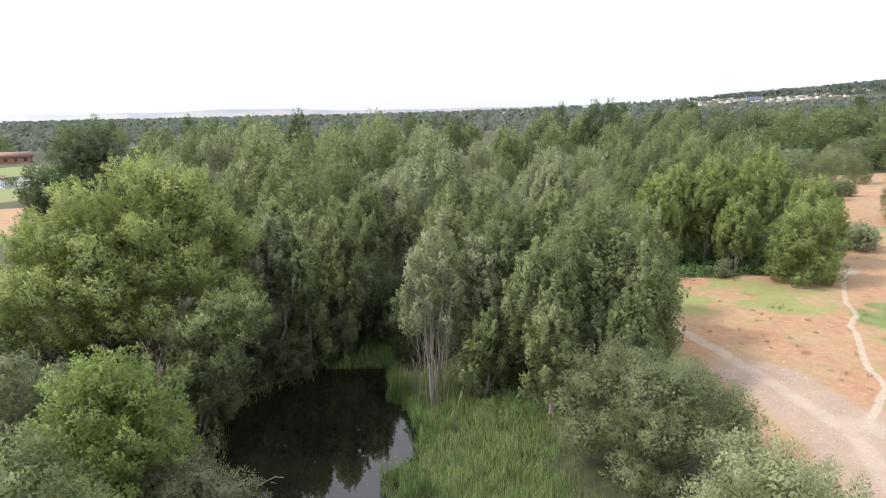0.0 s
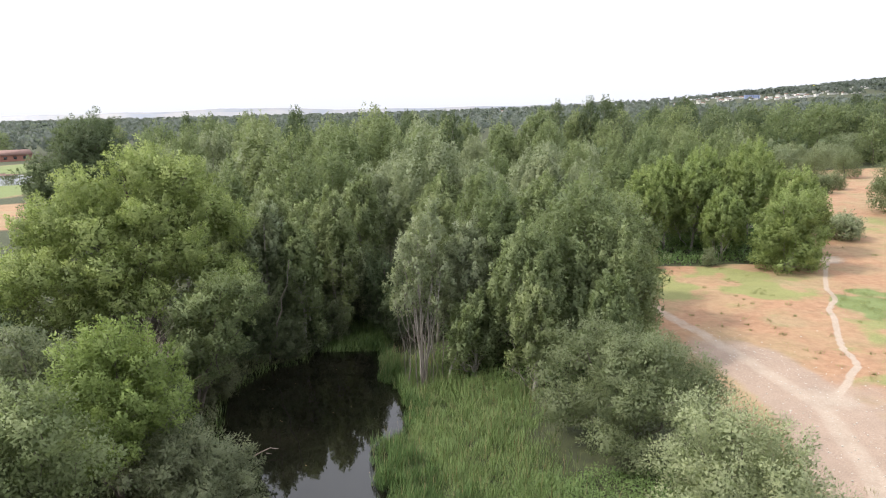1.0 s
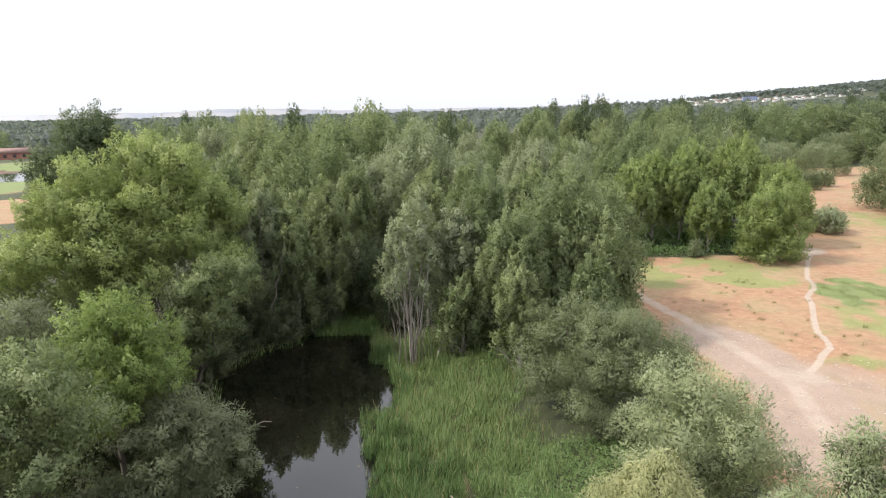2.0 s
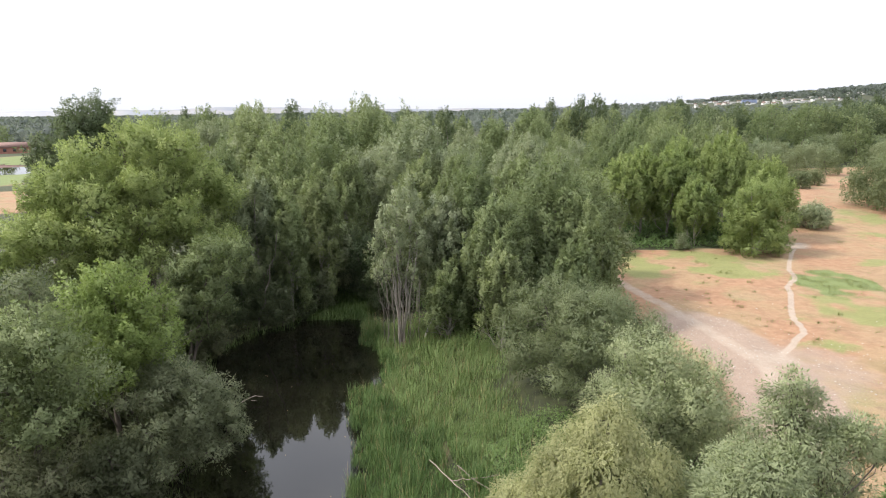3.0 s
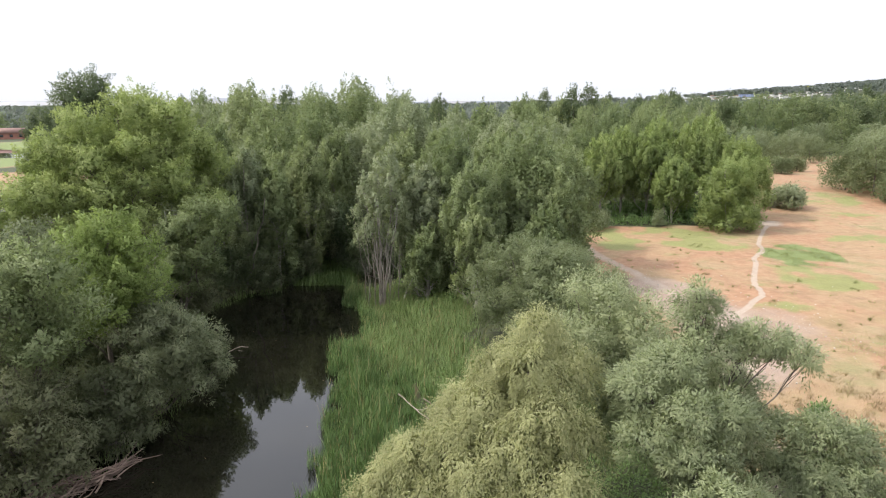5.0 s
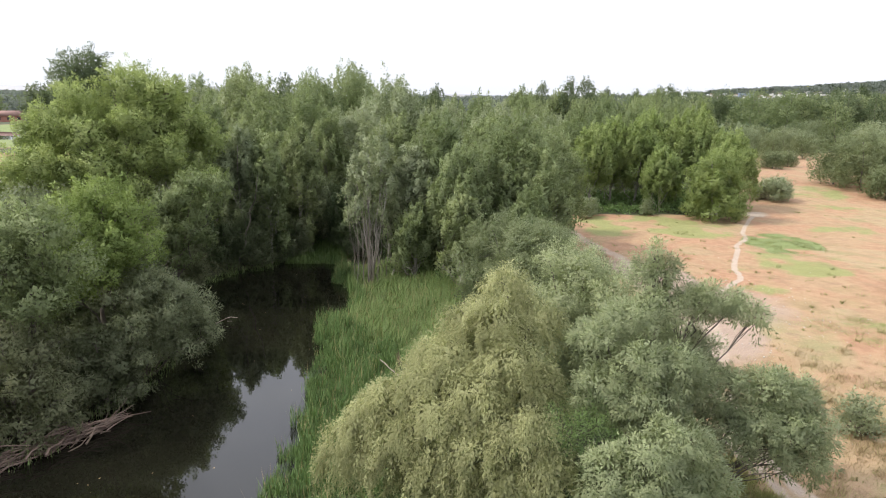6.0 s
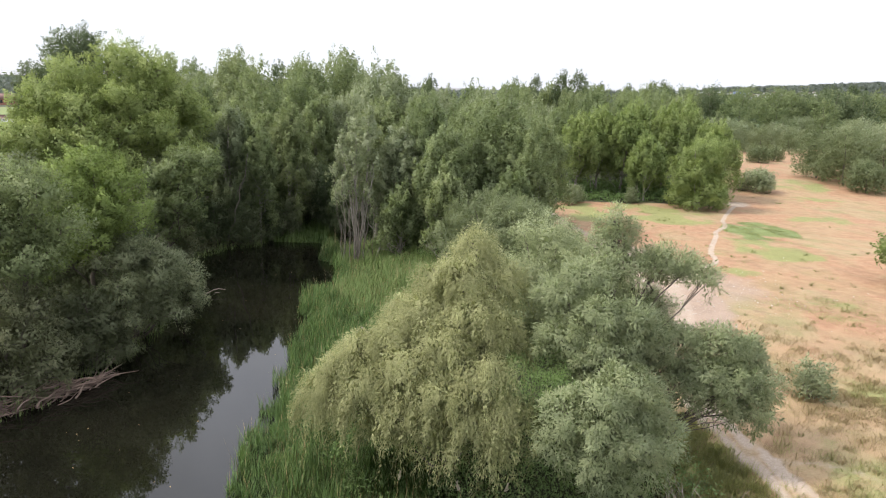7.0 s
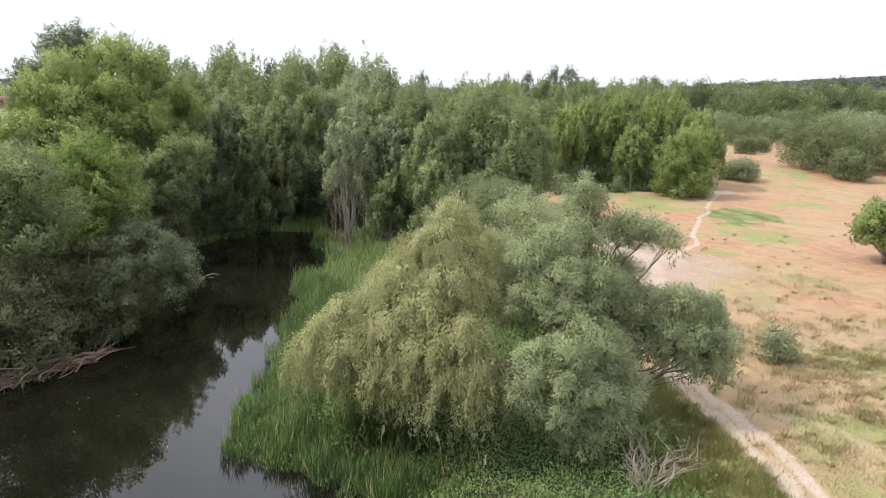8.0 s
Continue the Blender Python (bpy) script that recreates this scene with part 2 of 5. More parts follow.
def part(name, me, mat, parent=None, label="", smooth=False):
    ob = new(name, me)
    if not me.materials:
        me.materials.append(mat)
    if smooth:
        me.polygons.foreach_set("use_smooth", np.ones(len(me.polygons), dtype=bool))
    if parent:
        ob.parent = parent
    if label:
        ob["label"] = label
    return ob


def unit(v):
    return v / np.maximum(np.linalg.norm(v, axis=-1, keepdims=True), 1e-6)


def tubes(lines, sides=6):
    """Tapered, capped tubes along lines of (x, y, z, radius); returns corners and quads."""
    vs, qs, base = [], [], 0
    for line in lines:
        a = np.asarray(line, dtype=float)
        p, r = a[:, :3], a[:, 3]
        d = unit(np.gradient(p, axis=0))
        ref = np.where(np.abs(d[:, 2:3]) > 0.9, np.array([[1.0, 0, 0]]), np.array([[0, 0, 1.0]]))
        u = unit(np.cross(d, ref))
        w = np.cross(d, u)
        ang = np.arange(sides) * 2 * np.pi / sides
        ring = p[:, None] + r[:, None, None] * (np.cos(ang)[None, :, None] * u[:, None] + np.sin(ang)[None, :, None] * w[:, None])
        n = len(p)
        vs.append(ring.reshape(-1, 3))
        i, j = np.meshgrid(np.arange(n - 1), np.arange(sides), indexing="ij")
        k = (j + 1) % sides
        qs.append((base + np.stack([i * sides + j, i * sides + k, (i + 1) * sides + k, (i + 1) * sides + j], -1)).reshape(-1, 4))
        base += n * sides
    return np.concatenate(vs), np.concatenate(qs)


def bent(rng, a, b, r0, r1, n=6, sag=0.0, wobble=0.06):
    """A crooked, tapering line from a to b."""
    a, b = np.asarray(a, float), np.asarray(b, float)
    t = np.linspace(0, 1, n)[:, None]
    length = np.linalg.norm(b - a)
    p = a + (b - a) * t
    p[1:-1] += rng.normal(0, wobble * length, (n - 2, 3)) * np.array([1, 1, 0.4])
    p[:, 2] += sag * length * np.sin(np.pi * t[:, 0])
    return np.concatenate([p, r0 + (r1 - r0) * t], 1)


def leaf_faces(p, d, nrm, length, width):
    """One pointed leaf for each row: foot, way, face, length, width."""
    d = unit(d)
    s = unit(np.cross(d, nrm))
    length, width = length[:, None], width[:, None]
    v = np.stack([p + s * width * 0.5, p + d * length, p - s * width * 0.5], 1).reshape(-1, 3)
    return v, np.arange(len(p) * 3).reshape(-1, 3)


# how twigs and leaves grow: way of a twig (out, up), its length, leaf length and width, spread
STYLES = {
    "poplar": dict(out=0.32, up=1.2, twig=1.25, leaf=0.21, wide=0.15, spread=0.19, droop=0.0, point=0.5, hang=-0.05),
    "elm": dict(out=0.8, up=0.75, twig=1.0, leaf=0.185, wide=0.14, spread=0.25, droop=0.0, hang=0.1),
    "willow": dict(out=0.85, up=0.35, twig=0.8, leaf=0.26, wide=0.1, spread=0.24, droop=0.6),
    "weeping": dict(out=0.7, up=0.25, twig=1.25, leaf=0.24, wide=0.085, spread=0.17, droop=1.55),
    "oleaster": dict(out=0.9, up=0.45, twig=0.75, leaf=0.2, wide=0.1, spread=0.32, droop=0.1),
    "shrub": dict(out=0.8, up=0.6, twig=0.5, leaf=0.16, wide=0.09, spread=0.25, droop=0.0),
}


def crown_mesh(name, rng, lobes, style, clusters, leaves, leaf_scale=1.0, fill=1.0):
    """A crown of lobes (x, y, z, radius, half height): twigs all over each lobe, leaves along each twig."""
    st = STYLES[style]
    P, D, N, L, W, S, T = [], [], [], [], [], [], []
    mean_r = np.mean([l[3] * l[4] for l in lobes])
    for x, y, z, r, rz in lobes:
        c = np.array([x, y, z])
        k = max(6, int(clusters * r * rz / mean_r))
        way = unit(rng.normal(0, 1, (k, 3)))
        way[:, 2] = np.where((way[:, 2] < -0.35) & (rng.random(k) < 0.6), -way[:, 2], way[:, 2])
        bulge = 0.86 + 0.16 * np.sin(way[:, 0] * 3.1 + x * 7) * np.cos(way[:, 1] * 2.7 + y * 5) + rng.normal(0, 0.1, k)
        depth = 0.66 + 0.34 * np.sqrt(rng.random(k))
        shape = way * np.array([r, r, rz])
        shape[:, :2] *= (1 - st.get("point", 0.0) * np.clip(way[:, 2:], -0.3, 1))     # plumes draw in towards their tips
        foot = c + shape * (bulge * depth)[:, None]
        axis = unit(way * np.array([st["out"], st["out"], st["out"] * 0.6]) + np.array([0, 0, st["up"]]) + rng.normal(0, 0.22, (k, 3)))
        tl = st["twig"] * rng.uniform(0.6, 1.3, k) * min(1.0, 0.5 + r / 5)
        t = rng.random((k, leaves))
        pos = foot[:, None] + axis[:, None] * (tl[:, None] * t)[..., None]
        pos[..., 2] -= st["droop"] * tl[:, None] * t * t
        spread = st["spread"] * (1.05 - 0.75 * t)
        off = np.clip(rng.normal(0, 1, (k, leaves, 3)), -1.5, 1.5) * spread[..., None]
        pos = pos + off
        ld = unit(off / np.maximum(spread[..., None], 0.05) * 0.55 + axis[:, None] * 0.6 + rng.normal(0, 0.35, off.shape) - np.array([0, 0, st.get("hang", 0.25) + 0.6 * st["droop"]]))
        ln = unit(way[:, None] * 0.8 + off / np.maximum(spread[..., None], 0.05) * 0.3 + np.array([0, 0, 0.65]) + rng.normal(0, 0.25, off.shape))
        n = k * leaves
        P.append(pos.reshape(-1, 3)), D.append(ld.reshape(-1, 3)), N.append(ln.reshape(-1, 3))
        turned = way * np.array([1, 1, 0.9]) + rng.normal(0, 0.16, (k, 3))
        S.append((turned[:, None] + off / np.maximum(spread[..., None], 0.05) * 0.28 + ln * 0.16 + np.array([0, 0, 0.14])).reshape(-1, 3))
        T.append(np.repeat(rng.random(k), leaves))
        size = rng.uniform(0.65, 1.25, n) * leaf_scale
        L.append(st["leaf"] * size), W.append(st["wide"] * size * rng.uniform(0.8, 1.2, n))
        m = int(fill * (80 if r > 1.2 else 60) * r * rz / leaf_scale ** 1.5)
        if m:
            w2 = unit(rng.normal(0, 1, (m, 3)))
            P.append(c + w2 * np.array([r, r, rz]) * (0.82 * rng.random(m) ** 0.25)[:, None])
            D.append(unit(rng.normal(0, 1, (m, 3)))), N.append(unit(w2 + rng.normal(0, 0.3, (m, 3)))), S.append(w2 + np.array([0, 0, 0.15]))
            L.append(rng.uniform(0.24, 0.4, m) * leaf_scale), W.append(rng.uniform(0.18, 0.3, m) * leaf_scale), T.append(np.full(m, 0.3))
    v, q = leaf_faces(np.concatenate(P), np.concatenate(D), np.concatenate(N), np.concatenate(L), np.concatenate(W))
    return mesh_of(name, v, None, q, np.repeat(np.concatenate(S), 3, axis=0), np.repeat(np.concatenate(T), 3))


def build_tree(name, place, lobes, style, leaf_mat, bark, seed, clusters=24, leaves=50, leaf_scale=1.0, trunk_r=0.2, stems=1, twigs=6, label="", category="tree", group="", fill=1.0, limbs=True, limb_step=3):
    """A tree or bush at place; the lobes of its crown are given from its foot."""
    rng = np.random.default_rng(seed)
    root = new(name)
    root.matrix_basis = pose(*place)
    tagged(root, label, category, group)
    top = max(lobes, key=lambda l: l[2])
    heads = sorted(lobes, key=lambda l: -l[2])[:stems]
    trunk_lines = []
    for i, h in enumerate(heads):
        a = 2.4 * i
        foot = (0.25 * math.cos(a) * (stems > 1), 0.25 * math.sin(a) * (stems > 1), -0.3)
        trunk_lines.append(bent(rng, foot, (h[0], h[1], h[2]), trunk_r / stems ** 0.4, trunk_r * 0.22, 9, 0, 0.009))
    trunks = []
    for line in trunk_lines:
        v, q = tubes([line], 8)
        trunks.append(part("trunk", mesh_of("trunk", v, q), bark, root, smooth=True))
    if limbs:
        for l in lobes[::limb_step] if len(lobes) > 20 else lobes:
            near = int(np.argmin([np.hypot(t[-1, 0] - l[0], t[-1, 1] - l[1]) for t in trunk_lines]))
            stem = trunk_lines[near]
            at = np.clip((l[2] - 0.9 * math.hypot(l[0], l[1]) - 0.5) / max(top[2], 0.1), 0.12, 0.85)
            start = stem[int(at * 8)]
            lines = [bent(rng, start[:3], (l[0], l[1], l[2] + 0.2 * l[4]), start[3] * 0.42, 0.02, 7, 0.05, 0.05)]
            for _ in range(twigs):
                w = unit(rng.normal(0, 1, 3) + np.array([0, 0, 0.5]))
                s = lines[0][rng.integers(3, 7)]
                lines.append(bent(rng, s[:3], np.array(l[:3]) + w * np.array([l[3], l[3], l[4]]) * 0.85, max(s[3] * 0.5, 0.015), 0.008, 4, 0.04, 0.05))
            v, q = tubes(lines, 4)
            part("limb", mesh_of("limb", v, q), bark, trunks[near], smooth=True)
    part("crown", crown_mesh("crown", rng, lobes, style, clusters, leaves, leaf_scale, fill), leaf_mat, root)
    return root


def poplar_lobes(seed, height, radius, low=0.2, n=16):
    """An upright crown: a sheaf of tall plumes, highest in the middle, with a skirt of lower ones round it."""
    rng = np.random.default_rng(seed + 500)
    out = []
    for i in range(n):
        f = math.sqrt((i + 0.4) / n)
        a = i * 2.4 + rng.uniform(-0.3, 0.3)
        rho = radius * 0.82 * f
        top = height * (1.0 - 0.34 * f ** 2.2) - height * abs(rng.normal(0, 0.045))
        lr = radius * rng.uniform(0.24, 0.34)
        rz = min(lr * rng.uniform(2.0, 3.1), height * 0.24)
        out.append((rho * math.cos(a), rho * math.sin(a), top - rz * 0.85, lr, rz))
    m = n * 2 // 3
    for i in range(m):
        a = i * 2.4 + 1.0 + rng.uniform(-0.4, 0.4)
        lr = radius * rng.uniform(0.26, 0.36)
        rho = radius * rng.uniform(0.62, 0.86)
        z = height * (low + (0.58 - low) * (i + 0.5) / m) + lr
        out.append((rho * math.cos(a), rho * math.sin(a), z, lr, lr * rng.uniform(1.5, 2.3)))
    out.append((0, 0, height * (low + 0.8) / 2, radius * 0.62, height * (0.8 - low) / 2))
    return out


def round_lobes(seed, height, radius, low=0.1, n=10):
    """A broad dome of lobes that reaches down near the ground."""
    rng = np.random.default_rng(seed + 900)
    out = []
    for i in range(n):
        a, f = i * 2.4, (i + 0.5) / n
        lr = radius * rng.uniform(0.34, 0.5)
        off = radius * math.sqrt(1 - f * f * 0.85) * 0.66
        z = height * low + lr * 0.7 + (height * (0.97 - low) - lr * 1.6) * f
        out.append((off * math.cos(a), off * math.sin(a), z, lr, lr * rng.uniform(0.85, 1.15)))
    for i in range(6):
        a = i * 1.047 + rng.uniform(-0.3, 0.3)
        lr = radius * rng.uniform(0.32, 0.42)
        out.append((radius * 0.62 * math.cos(a), radius * 0.62 * math.sin(a), lr * 0.55 + height * low, lr, lr * 0.8))
    out.append((0, 0, height * 0.5, radius * 0.6, height * 0.36))
    return out


# ---- the lie of the land ----
SHORE_EAST = [(9, -60), (7.5, -20), (6, 0), (4.5, 7), (2.2, 9.9), (-0.3, 10.8), (-2, 11.9), (-2.7, 13.3), (-3.3, 17.2), (-3.6, 21.5), (-3.5, 26.9), (-3.8, 33.3),
              (-4.7, 37.5), (-4.8, 40.8), (-3.4, 45.3), (-4.5, 50.3), (-6, 54.1), (-6.8, 59.7), (-9.3, 62), (-11.3, 62.6)]
SHORE_WEST = [(-13.2, 62.2), (-13.4, 57.5), (-16.3, 55.6), (-18.5, 50), (-17.1, 44.8), (-15.2, 39), (-13.6, 33), (-13.2, 28.5), (-14, 24),
              (-14.8, 20.2), (-16.5, 18), (-20, 14), (-25, 8), (-28, -20), (-30, -60)]
FIELD = [(14, -30), (15.5, 8), (16.5, 20), (18, 34), (18.5, 50), (18, 62), (19, 74), (23, 84), (34, 84), (46, 84), (51, 92), (56, 110), (64, 146), (84, 184), (190, 204), (190, 150), (125, 130), (104, 118), (96, 96),
         (150, 70), (170, 20), (150, -30)]
WATER_Z = -1.0


def inside_by(poly, x, y):
    """How far each point lies inside a polygon (outside: minus)."""
    x, y = np.asarray(x, float), np.asarray(y, float)
    best, inside = np.full(x.shape, 1e9), np.zeros(x.shape, bool)
    for (ax, ay), (bx, by) in zip(poly, poly[1:] + poly[:1]):
        t = np.clip(((x - ax) * (bx - ax) + (y - ay) * (by - ay)) / ((bx - ax) ** 2 + (by - ay) ** 2), 0, 1)
        best = np.minimum(best, np.hypot(x - ax - t * (bx - ax), y - ay - t * (by - ay)))
        if ay != by:
            inside ^= ((ay > y) != (by > y)) & (x < (bx - ax) * (y - ay) / (by - ay) + ax)
    return np.where(inside, best, -best)


def line_away(line, x, y):
    x, y = np.asarray(x, float), np.asarray(y, float)
    best = np.full(x.shape, 1e9)
    for (ax, ay), (bx, by) in zip(line, line[1:]):
        t = np.clip(((x - ax) * (bx - ax) + (y - ay) * (by - ay)) / ((bx - ax) ** 2 + (by - ay) ** 2), 0, 1)
        best = np.minimum(best, np.hypot(x - ax - t * (bx - ax), y - ay - t * (by - ay)))
    return best


def step(a, b, v):
    t = np.clip((v - a) / (b - a), 0, 1)
    return t * t * (3 - 2 * t)


def waves(x, y, s):
    out = 0.0
    for i, (a, f) in enumerate(((0.3, 1.0), (1.4, 1.27), (2.5, 1.73), (0.9, 2.31), (2.0, 2.9), (3.0, 3.7))):
        out = out + np.sin((x * np.cos(a) + y * np.sin(a)) * f / s + 1.7 * i + 0.8 * np.sin((y * np.cos(a) - x * np.sin(a)) * f * 0.6 / s)) / (0.8 + 0.35 * i)
    return out * 0.7


RIVER = SHORE_EAST + SHORE_WEST
POND = [(-215, 262), (-185, 277), (-160, 262), (-145, 236), (-138, 217), (-152, 211), (-185, 225)]


def ground_z(x, y):
    x, y = np.asarray(x, float), np.asarray(y, float)
    d = -inside_by(RIVER, x, y)
    z = -1.05 + 1.95 * step(0, 13, d) + np.where(d < 0, np.maximum(-1.4, d * 0.8), 0.0)
    z = z + (0.06 * waves(x, y, 4.0) + 0.05 * waves(y, x, 1.7)) * step(2, 8, d)
    z = z + 1.4 * step(75, 120, y) * step(25, 60, x) + 0.5 * step(25, 8, y) * step(14, 22, x)
    z = z - 1.6 * step(-2, 4, inside_by(POND, x, y))
    hill = 88 * np.exp(-(((x - 1900) / 1050) ** 2 + ((y - 2050) / 700) ** 2))
    return z + hill * step(500, 1200, y + x * 0.3)


def gz(x, y):
    return float(ground_z(np.array([x]), np.array([y]))[0])


ROAD = [(20.2, 73), (20.8, 70), (21.4, 64.5), (23.2, 56.8), (24.1, 51.2), (25, 47), (25.4, 42), (23.8, 34), (20.6, 25), (18.9, 18), (19.4, 14.2), (19.8, 11.5), (20, 8), (20.2, 0)]
FOOTPATH = [(50, 87), (47.2, 81.6), (41.8, 71.1), (40.2, 68), (38, 64.6), (35.6, 58.5), (33.2, 52.8), (32, 49.5), (29.6, 46.2), (26.5, 43)]
REED_GAP = [(1.6, 32.4), (2.4, 28.4), (2.9, 25.4)]     # trodden soil among the reeds
BYPATH = [(20.5, 13), (22.4, 12.4), (24, 11), (24.6, 7)]


def ruts(x, y):
    d = line_away(ROAD, x, y)
    near = step(30, 22, y)
    wear = np.maximum(0.85 * step(0.42, 0.12, np.abs(d - 0.5)), 0.42 * step(0.8, 0.4, d)) * (0.9 + 0.16 * waves(x, y, 1.1))
    return np.maximum(wear * near, step(1.35, 0.4, d) * (1 - near) * 0.58)


def cover(x, y):
    """What lies on the field: bare path, gravel, straw, green, lush, and the field itself, from 0 to 1."""
    path = np.maximum.reduce([ruts(x, y), step(0.44, 0.08, line_away(FOOTPATH, x + 0.22 * waves(x, y, 3.2), y + 0.2 * waves(y, x, 3.6))), 0.5 * step(0.6, 0.1, line_away(BYPATH, x, y)), 0.4 * step(0.6, 0.2, line_away(REED_GAP, x, y)),
                              0.75 * step(3.2, 0.6, np.hypot((x - 49.5) / 1.3, y - 85.5)), 0.62 * step(3.5, 0.5, np.hypot(x - 27, (y - 43.5) * 0.8))])
    gravel = np.maximum(step(5.5, 1.5, line_away(ROAD, x, y)) * step(62, 50, y) * step(24, 34, y), 0.55 * step(9, 3, np.hypot(x - 28, (y - 42) * 0.8)))
    straw = np.maximum.reduce([step(38, 24, y) * 0.62, step(38, 50, x) * step(62, 70, y) * 0.4, 0.6 * step(0.1, 0.9, waves(x, y, 4.5))])
    green = np.maximum.reduce([step(1.25, 0.6, np.hypot((x - 31.5) / 12, (y - 75) / 9.5)), 0.9 * step(1.2, 0.5, np.hypot((x - 40) / 9, (y - 56) / 6.5)), 0.75 * step(1.2, 0.4, np.hypot((x - 55) / 8, (y - 74) / 5)), 0.7 * step(1.2, 0.4, np.hypot((x - 62) / 9, (y - 90) / 4)),
                               0.6 * step(1.2, 0.5, np.hypot((x - 32.5) / 4, (y - 46) / 2.2)), 0.75 * step(1.2, 0.4, np.hypot((x - 29) / 6, (y - 20.5) / 3.2)), 0.7 * step(1.2, 0.4, np.hypot((x - 26) / 5, (y - 13.8) / 2)), 0.95 * step(1.2, 0.4, np.hypot((x - 66) / 10, (y - 104) / 8)), 0.6 * step(1.2, 0.4, np.hypot((x - 36) / 6, (y - 36) / 5)),
                               0.62 * step(1.3, 0.4, np.hypot((x - 24) / 7, (y - 9) / 6)), 0.6 * step(1.2, 0.4, np.hypot((x - 31) / 5, (y - 21) / 2.5)), step(1.6, 0.2, x - 15.5) * step(30, 20, y), 1.1 * step(1.3, 0.5, np.hypot((x - 16.2) / 3.2, (y - 9) / 6))])
    green = green * np.clip(0.72 + 0.45 * waves(x, y, 1.7), 0, 1.1)
    lush = np.clip(0.85 + 0.35 * waves(y, x, 1.3), 0, 1.1) * step(1.15, 0.75, np.hypot((x - 44 - (y - 66) * 0.2) / 4.8, (y - 66) / 6.6))
    field = step(-1.5, 1.5, inside_by(FIELD, x, y))
    far_lawn = step(1.15, 0.8, np.hypot((x + 160) / 60, (y - 245) / 95))
    far_sand = step(1.15, 0.7, np.hypot((x + 98) / 24, (y - 145) / 26))
    return dict(path=path, gravel=gravel, straw=np.maximum(straw, far_sand * 0.4), green=green, lush=np.maximum(lush, far_lawn), field=np.maximum.reduce([field, far_lawn, far_sand, 0.5 * step(0.8, 0.4, line_away(REED_GAP, x, y))]))


def graded(points):
    """Steps along one axis: rows of (start, spacing), the last row the end."""
    out = []
    for (a, s), (b, _) in zip(points, points[1:]):
        out.append(np.arange(a, b - 1e-6, s))
    return np.concatenate(out + [[points[-1][0]]])


def build_ground():
    xs = graded([(-4500, 250), (-1000, 60), (-280, 12), (-76, 4), (-40, 1.6), (13.4, 0.42), (50, 2.4), (104, 4), (200, 20), (600, 70), (2700, 200), (4500, 0)])
    ys = graded([(-400, 30), (-70, 4), (-10, 1.0), (6, 0.42), (88, 2.4), (130, 4), (250, 12), (500, 45), (3000, 200), (4700, 0)])
    X, Y = np.meshgrid(xs, ys)
    Z = ground_z(X, Y)
    v = np.stack([X, Y, Z], -1).reshape(-1, 3)
    n, m = len(xs), len(ys)
    i, j = np.meshgrid(np.arange(n - 1), np.arange(m - 1))
    k = (j * n + i).ravel()
    me = mesh_of("ground", v, np.stack([k, k + 1, k + 1 + n, k + n], -1))
    for key, value in cover(v[:, 0], v[:, 1]).items():
        me.attributes.new(key, "FLOAT", "POINT").data.foreach_set("value", value.astype(np.float32))
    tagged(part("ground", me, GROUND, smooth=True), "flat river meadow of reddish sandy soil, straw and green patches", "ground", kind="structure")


def build_sheet(name, poly, z, mat, label, category):
    bm = bmesh.new()
    face = bm.faces.new([bm.verts.new((x, y, z)) for x, y in poly])
    if face.normal.z < 0:
        face.normal_flip()
    bmesh.ops.triangulate(bm, faces=bm.faces[:])
    me = bpy.data.meshes.new(name)
    bm.to_mesh(me)
    bm.free()
    for p in me.polygons:
        if p.normal.z < 0:
            p.flip()
    return tagged(part(name, me, mat), label, category, kind="structure")


build_ground()
build_sheet("water", [(-40, -60), (14, -60), (14, 20), (2, 40), (0, 60), (-6, 78), (-18, 78), (-22, 60), (-24, 20), (-40, 0)], WATER_Z, WATER, "still dark murky river water mirroring trees and sky", "river")
build_sheet("pond_water", [(-222, 205), (-132, 205), (-132, 283), (-222, 283)], 0.1, WATER, "small bright pond on a distant lawn", "pond")


def build_hills():
    """Faint blue hills along the skyline, far beyond the plain."""
    rng = np.random.default_rng(4)
    for name, y, glow, peaks in (("backdrop_hills_near", 4350, 0.82, [(-2500, 900, 10), (-1000, 500, 6), (1500, 700, 7)]), ("backdrop_hills_far", 4450, 0.78, [(-1350, 520, 27), (-2900, 700, 15), (-2150, 300, 8)])):
        xs = np.linspace(-4400, 4400, 200)
        h = 27 + sum(p * np.exp(-((xs - c) / w) ** 2) for c, w, p in peaks) + 2.0 * np.sin(xs / 90) + rng.normal(0, 0.7, 200)
        v = np.concatenate([np.stack([xs, np.full(200, y), np.full(200, -20.0)], 1), np.stack([xs, np.full(200, y), h], 1), np.stack([xs, np.full(200, y + 60), np.full(200, -20.0)], 1)])
        i = np.arange(199)
        q = np.concatenate([np.stack([i, i + 1, i + 201, i + 200], 1), np.stack([i + 200, i + 201, i + 401, i + 400], 1)])
        mat, nt, bsdf = material(name + "_haze_glow")
        # distance haze, put into the hills as a pale blue emission
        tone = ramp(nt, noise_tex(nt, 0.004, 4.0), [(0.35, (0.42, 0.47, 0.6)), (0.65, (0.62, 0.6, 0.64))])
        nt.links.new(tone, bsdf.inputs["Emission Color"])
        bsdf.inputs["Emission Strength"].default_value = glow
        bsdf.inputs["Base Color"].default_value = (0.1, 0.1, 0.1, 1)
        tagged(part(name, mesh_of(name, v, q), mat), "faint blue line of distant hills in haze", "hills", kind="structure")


build_hills()


